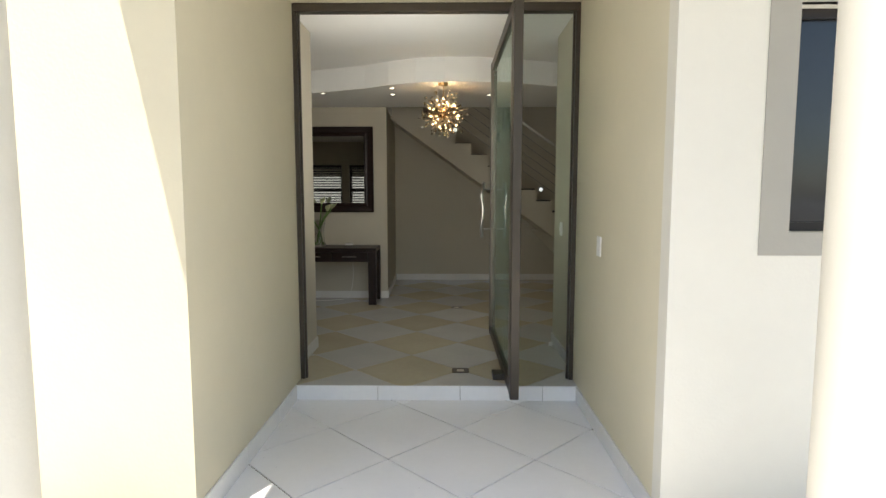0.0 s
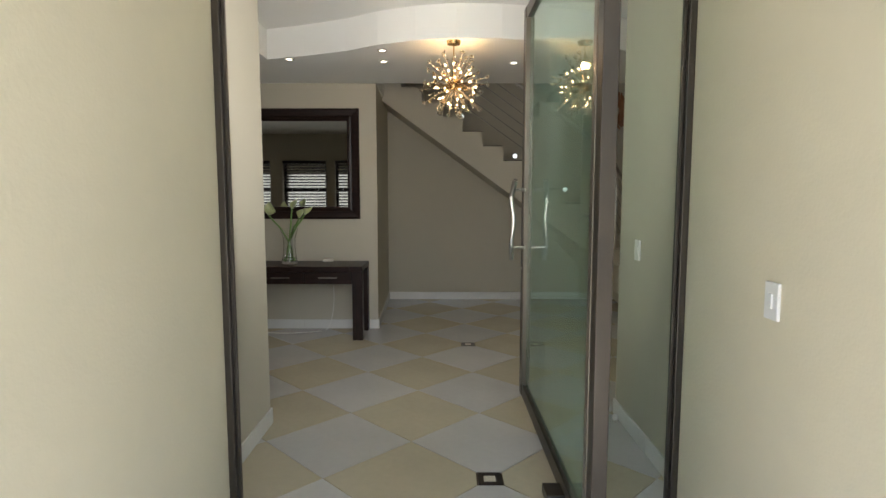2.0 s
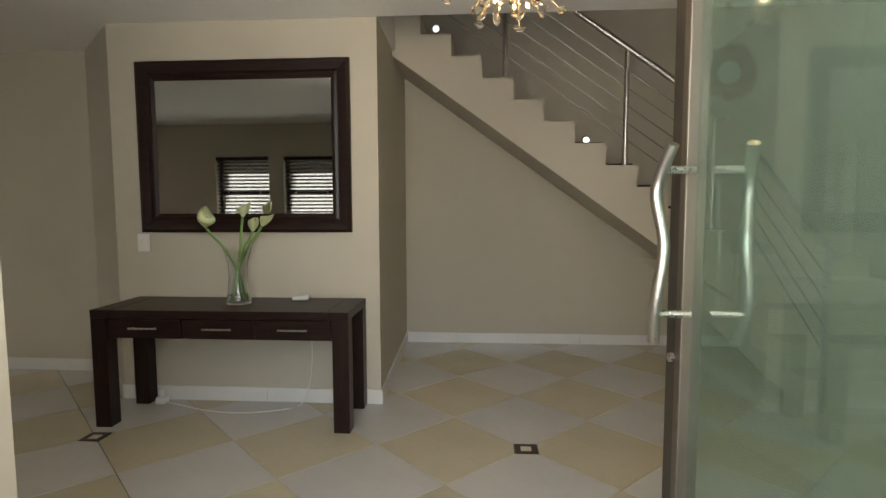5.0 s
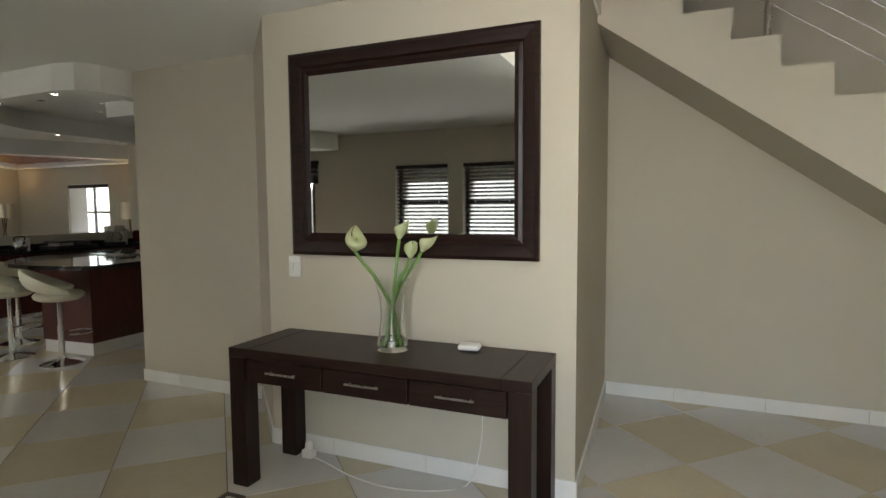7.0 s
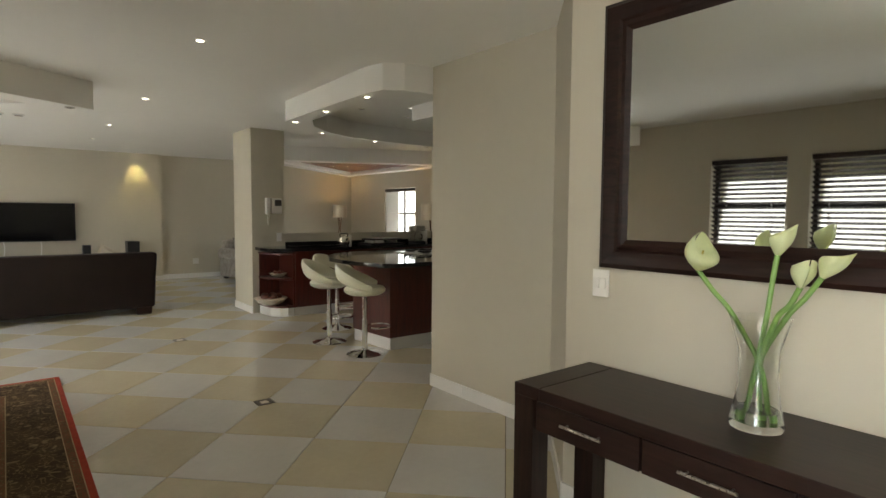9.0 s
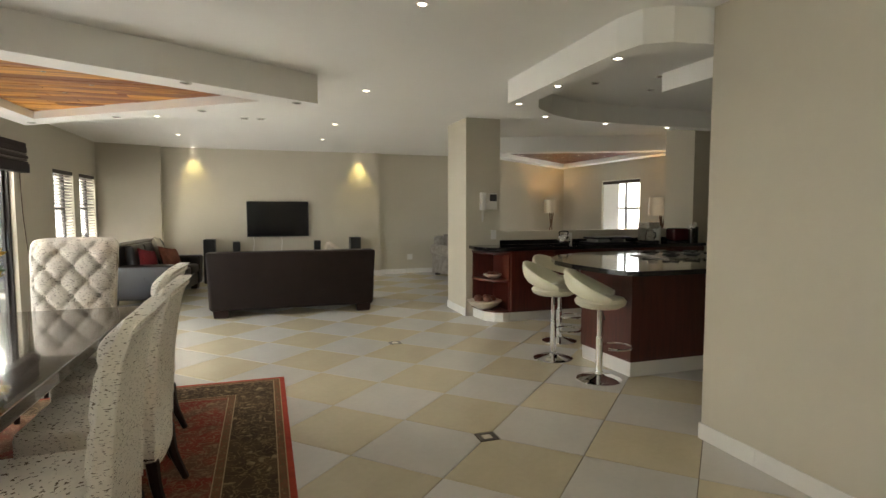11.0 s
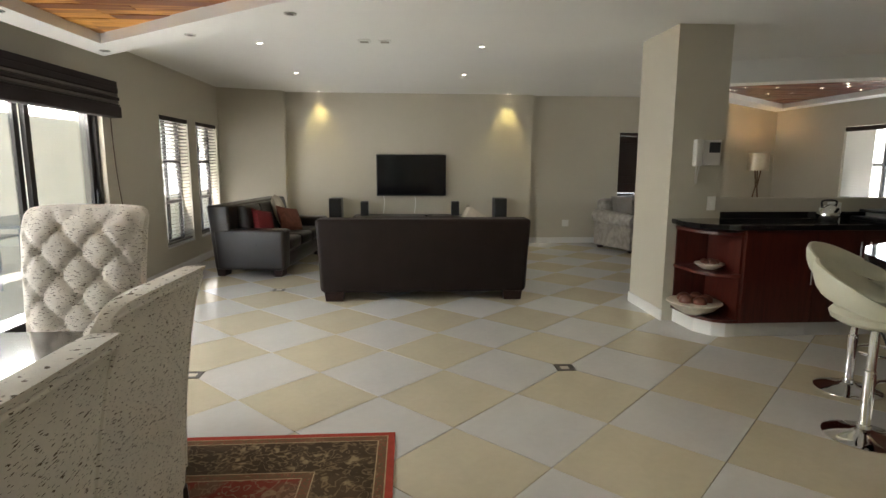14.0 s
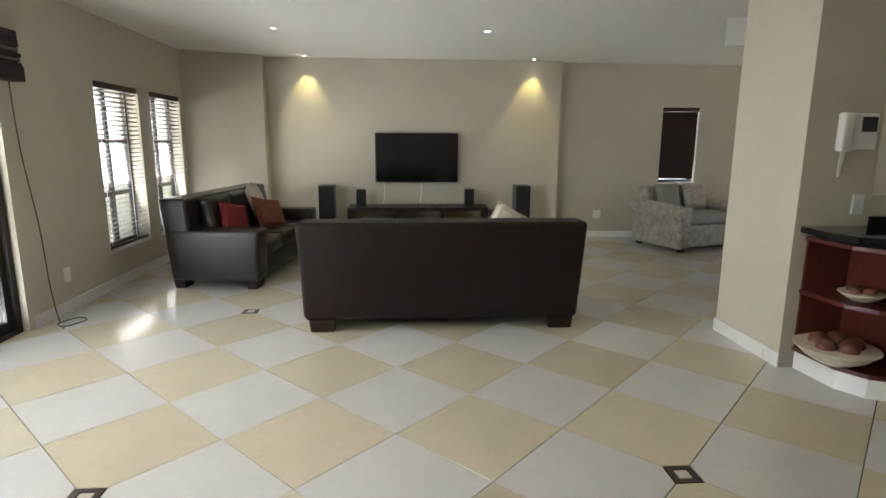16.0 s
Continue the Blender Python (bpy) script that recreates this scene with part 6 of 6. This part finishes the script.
def dining_chair(m, label, w=0.56, top=1.08, group="upholstered dining chairs"):
    """Faces local +y; its back is at -y."""
    ob = thing("dining_chair", m, label, "chair", group)
    n, k = 40, 48
    hw = w / 2
    bm = bmesh.new()

    def back_y(u, z):
        s = (z - 0.36) / (top - 0.36)
        return -0.27 - 0.085 * s * s - 0.03 * max(0.0, (s - 0.84) / 0.16) ** 2 + 0.02 * abs(u) ** 3

    fr, bk = [], []
    for j in range(k + 1):
        v = j / k
        rf, rb = [], []
        for i in range(n + 1):
            u = 2 * i / n - 1
            crest = 0.015 * abs(u) ** 4 + 0.035 * abs(u) ** 18
            z = 0.27 + (top - crest * 0.9 - 0.27) * v
            x = u * hw * (0.90 + 0.10 * v) * (1 - 0.10 * max(0, 0.12 - v) / 0.12)
            th = 0.085 * (1 - abs(u) ** 6 * 0.7) * (1 - 0.55 * max(0, v - 0.9) * 10 * 0.9)
            # buttons in a diamond lattice on the front
            tuft = 0.0
            if 0.32 < v < 0.97 and abs(u) < 0.93:
                a, b = u * 1.5, (v - 0.3) * 4.2
                d1 = abs(((a + b) % 1.0) - 0.5) * 2
                d2 = abs(((a - b) % 1.0) - 0.5) * 2
                tuft = -0.022 * max(d1, d2) ** 5 - 0.035 * (d1 * d2) ** 4
            y = back_y(u, z)
            rb.append(bm.verts.new((x, y, z)))
            rf.append(bm.verts.new((x * 0.995, y + th + tuft + 0.02, z)))
        fr.append(rf)
        bk.append(rb)
    for g, flip in ((fr, False), (bk, True)):
        for j in range(k):
            for i in range(n):
                q = (g[j][i], g[j][i + 1], g[j + 1][i + 1], g[j + 1][i])
                bm.faces.new(q[::-1] if flip else q)
    for j in range(k):
        for i in (0, n):
            bm.faces.new((fr[j][i], fr[j + 1][i], bk[j + 1][i], bk[j][i]))
    for i in range(n):
        for j in (0, k):
            bm.faces.new((fr[j][i], fr[j][i + 1], bk[j][i + 1], bk[j][i]))
    bmesh.ops.bevel(bm, geom=[e for e in bm.edges if e.is_manifold and e.calc_face_angle(0) > 0.9], offset=0.024, segments=3, affect="EDGES")
    br = part("backrest", bm, M_FLECK, ob, "tall flecked backrest with a buttoned front", smooth=True)
    pts = []
    for i in range(n + 1):
        u = 2 * i / n - 1
        z = top - 0.018 * abs(u) ** 4 - 0.03
        pts.append((u * hw * 0.985, back_y(u, z) - 0.003, z))
    down = [(hw * (0.90 + 0.10 * v) * 0.985, back_y(1, 0.36 + (top - 0.09 - 0.36) * v) - 0.002, 0.36 + (top - 0.09 - 0.36) * v) for v in (0.95, 0.75, 0.5, 0.25, 0.0)]
    part("piping", tube(bmesh.new(), [(-x, y, z) for x, y, z in down[::-1]] + pts + down, 0.006, 6), M_FLECK, br, smooth=True)
    part("seat", box(bmesh.new(), -hw * 0.93, hw * 0.93, -0.24, 0.27, 0.36, 0.50, 0.035, 4), M_FLECK, ob, "padded flecked seat", smooth=True)
    part("seat_frame", box(bmesh.new(), -hw * 0.86, hw * 0.86, -0.25, 0.24, 0.31, 0.36), M_WENGE, ob)
    for s in (-1, 1):
        part("leg", tube(bmesh.new(), [(s * hw * 0.8, 0.21, 0.34), (s * hw * 0.82, 0.22, 0.0)], 0.028, 8, 0.018), M_WENGE_V, ob)
        part("leg", tube(bmesh.new(), smooth_line([(s * hw * 0.78, -0.235, 0.30), (s * hw * 0.79, -0.255, 0.15), (s * hw * 0.82, -0.31, 0.0)], 4), 0.03, 8, 0.018), M_WENGE_V, ob)
    return ob


ch = dining_chair(pose(-4.87, 4.47, 0.011, 0, 0, 180), "cream flecked upholstered dining chair at the table's side")
copy_thing(ch, pose(-5.61, 4.37, 0.011, 0, 0, 179))
copy_thing(ch, pose(-4.13, 4.47, 0.011, 0, 0, 181))
for x in (-5.66, -4.87, -4.13):
    copy_thing(ch, pose(x, 3.38, 0.011, 0, 0, 0))
dining_chair(pose(-6.47, 3.85, 0.011, 0, 0, -90), "cream flecked dining chair with a buttoned back at the table's end", 0.57, 1.2)
fv = thing("flower_arrangement", pose(-5.38, 3.72, 0.767), "glass vase of yellow, orange and green flowers on the table", "flowers")
part("vase", lathe(bmesh.new(), [(0.0, 0), (0.05, 0), (0.05, 0.02), (0.06, 0.22), (0.055, 0.22), (0.045, 0.03), (0.0, 0.03)], 24), M_CLEAR, fv, smooth=True)
rnd = random.Random(11)
for nm, col in (("yellow_bloom", (0.62, 0.40, 0.03)), ("orange_bloom", (0.5, 0.12, 0.03)), ("leaf_clump", (0.08, 0.16, 0.03))):
    mm = mat(nm, col, 0.6, vary=0.3, scale=30)
    for k in range(12):
        c = Vector((rnd.uniform(-0.13, 0.13), rnd.uniform(-0.13, 0.13), rnd.uniform(0.25, 0.42)))
        bm = bmesh.new()
        for p in range(12):
            a, e = p * 2.4, rnd.uniform(0.1, 1.3)
            d = Vector((math.cos(a) * math.cos(e), math.sin(a) * math.cos(e), math.sin(e)))
            s = d.orthogonal().normalized() * 0.014
            q = [bm.verts.new(c), bm.verts.new(c + d * 0.03 + s), bm.verts.new(c + d * 0.055), bm.verts.new(c + d * 0.03 - s)]
            bm.faces.new(q)
        bmesh.ops.solidify(bm, geom=bm.faces[:], thickness=0.0015)
        part(nm, bm, mm, fv)

# ---- floor tiles, skirting tiles ----
H = 0.4265


def tile_prism(bm, pts, z0, z1, e=0.0015):
    """A tile with a tiny bevelled rim."""
    cx, cy = sum(p[0] for p in pts) / len(pts), sum(p[1] for p in pts) / len(pts)
    rows = []
    for z, s in ((z0, 0), (z1 - e, 0), (z1, e)):
        rows.append([bm.verts.new((x - (x - cx) / max(1e-6, math.hypot(x - cx, y - cy)) * s, y - (y - cy) / max(1e-6, math.hypot(x - cx, y - cy)) * s, z)) for x, y in pts])
    n = len(pts)
    for p, q in zip(rows, rows[1:]):
        for i in range(n):
            bm.faces.new((p[i], p[(i + 1) % n], q[(i + 1) % n], q[i]))
    bm.faces.new(rows[-1])
    return bm


SH = H - 0.003
meshes = {}


def tile_mesh(key, corners, material):
    if key not in meshes:
        pts = [(SH, 0), (0, SH), (-SH, 0), (0, -SH)]
        for cx, cy in corners:
            pts = clip(pts, lambda x, y: (H - 0.068) - (x * cx + y * cy))
        meshes[key] = mesh(tile_prism(bmesh.new(), pts, -0.02, 0.0), "floor_tile", material)
    return meshes[key]


rest = {0: bmesh.new(), 1: bmesh.new()}
for i in range(-34, 9):
    for j in range(-11, 14):
        if (i + j) % 2 == 0:
            continue
        x, y = i * H, 6.5 + j * H
        if not ((-14.3 < x < -1.3 and 2.0 < y < 12.3) or (-1.9 < x < 3.5 and 3.4 < y < 9.2)):
            continue
        corners = tuple((a, b) for a, b in ((1, 0), (-1, 0), (0, 1), (0, -1)) if (i + a) % 6 == 0 and (j + b) % 6 == 0)
        white = i % 2 == 0
        near = (-10.6 < x < -1.2 and 3.9 < y < 8.2) or (-1.3 < x < 1.2 and 3.7 < y < 8.8)
        if -1.9 < x < 3.5 and y < 3.58 + H or y < 2.4 + H and x < -1.2:
            lo = 3.572 if x > -1.5 else 2.16
            pts = [(x + SH, y), (x, y + SH), (x - SH, y), (x, y - SH)]
            for cx, cy in corners:
                pts = clip(pts, lambda px, py: (H - 0.068) - ((px - x) * cx + (py - y) * cy))
            pts = clip(pts, lambda px, py: py - lo)
            if len(pts) > 2:
                part("floor_tile", tile_prism(bmesh.new(), pts, -0.02, 0.0), M_TILE_W if white else M_TILE_B, floor)
        elif near:
            ob = part("floor_tile", tile_mesh((corners, white), corners, M_TILE_W if white else M_TILE_B), None, floor)
            ob.location = (x, y, 0)
        else:
            tile_prism(rest[0 if white else 1], [(x + SH, y), (x, y + SH), (x - SH, y), (x, y - SH)] if not corners else
                       [p for c in (0,) for p in clip([(x + SH, y), (x, y + SH), (x - SH, y), (x, y - SH)], lambda px, py: (H - 0.068) - ((px - x) * corners[0][0] + (py - y) * corners[0][1]))], -0.02, 0.0)
for k, m in ((0, M_TILE_W), (1, M_TILE_B)):
    tagged(part("distant_floor_tiles", rest[k], m, floor), kind="stuff")
for i in range(-30, 7, 6):
    for j in range(-6, 7, 6):
        x, y = i * H, 6.5 + j * H
        if not ((-14 < x < -2 and 2.6 < y < 12) or (-0.9 < x < 3 and 3.7 < y < 8.7)):
            continue
        it = part("mosaic_inset", ring(bmesh.new(), [(-0.06, -0.06), (0.06, -0.06), (0.06, 0.06), (-0.06, 0.06)], [(-0.034, -0.034), (0.034, -0.034), (0.034, 0.034), (-0.034, 0.034)], -0.02, 0.0), M_INSET_D, floor, "dark mosaic frame with a pale centre")
        it.location = (x, y, 0)
        part("inset_centre", box(bmesh.new(), -0.029, 0.029, -0.029, 0.029, -0.02, -0.0005), M_INSET_L, it)
# porch tiles
PX, PY = -0.445, 2.635
PSH = SH - 0.003
for i in range(-9, 12):
    for j in range(-10, 4):
        if (i + j) % 2 == 0:
            continue
        x, y = PX + i * H, PY + j * H
        if y > 3.95 or (y > 2.3 and not -1.6 < x < 1.2):
            continue
        pts = [(x + PSH, y), (x, y + PSH), (x - PSH, y), (x, y - PSH)]
        if y > 1.5:
            pts = clip(pts, lambda px, py: 3.565 - py)
            if pts:
                pts = clip(pts, lambda px, py: px + 1.236)
            if pts:
                pts = clip(pts, lambda px, py: 0.856 - px)
        if len(pts) > 2:
            part("porch_tile", tile_prism(bmesh.new(), pts, -0.125, -0.11), M_TILE_P, porch)
for x0, x1 in ((-1.236, -0.626), (-0.622, -0.012), (-0.008, 0.602), (0.606, 0.856)):
    part("step_tile", box(bmesh.new(), x0, x1, 3.563, 3.575, -0.11, -0.002, 0.001, 1), M_TILE_P, porch)

baseboard = thing("baseboard", Matrix(), "white tile skirting along the walls", "baseboard", kind="structure")


def skirting(x0, y0, x1, y1, z=0.0, h=0.1, t=0.012, piece=0.6, start=0.0):
    """White skirting tiles along a wall face; the wall lies to the left of the way."""
    d = Vector((x1 - x0, y1 - y0, 0))
    n, length = d.normalized(), d.length
    a = -start
    while a < length - 0.01:
        p, q = max(a, 0), min(a + piece, length)
        if q - p > 0.02:
            ob = part("skirting_tile", box(bmesh.new(), 0.001, q - p - 0.001, -t, 0.0, 0, h, 0.0015, 1), M_SKIRT, baseboard)
            ob.matrix_basis = Matrix.LocRotScale((x0 + n.x * p, y0 + n.y * p, z), Euler((0, 0, math.atan2(n.y, n.x))), None)
        a += piece


skirting(-2.8, 7.14, -0.933, 7.14, start=0.15)
skirting(-0.945, 7.14, -1.0, 8.85)
skirting(-1.0, 8.85, 3.2, 8.85, start=0.1)
skirting(-4.68, 7.75, -3.415, 7.75, start=0.2)
skirting(-3.41, 7.75, -2.8, 7.14)
skirting(-4.68, 12.1, -4.68, 7.738)
skirting(-13.72, 3.4, -13.72, 7.592)
skirting(-13.72, 7.58, -13.86, 7.58)
skirting(-13.86, 7.58, -13.86, 12.1)
skirting(-13.86, 12.1, -4.68, 12.1)
skirting(-9.86, 2.4, -13.2, 2.4)
skirting(-1.58, 2.4, -5.8, 2.4)
skirting(-13.2, 2.4, -13.55, 3.36)
skirting(-1.33, 3.8, -1.33, 4.632)
skirting(-1.33, 4.62, -1.58, 4.62)
skirting(0.9, 4.802, 0.9, 3.8)
skirting(1.15, 4.79, 0.9, 4.79)
skirting(-1.238, 1.94, -1.238, 3.56, z=-0.11, h=0.11)
skirting(0.858, 3.56, 0.858, 1.94, z=-0.11, h=0.11)
skirting(-9.54, 7.72, -8.788, 7.72)
skirting(-9.54, 8.2, -9.54, 7.708)
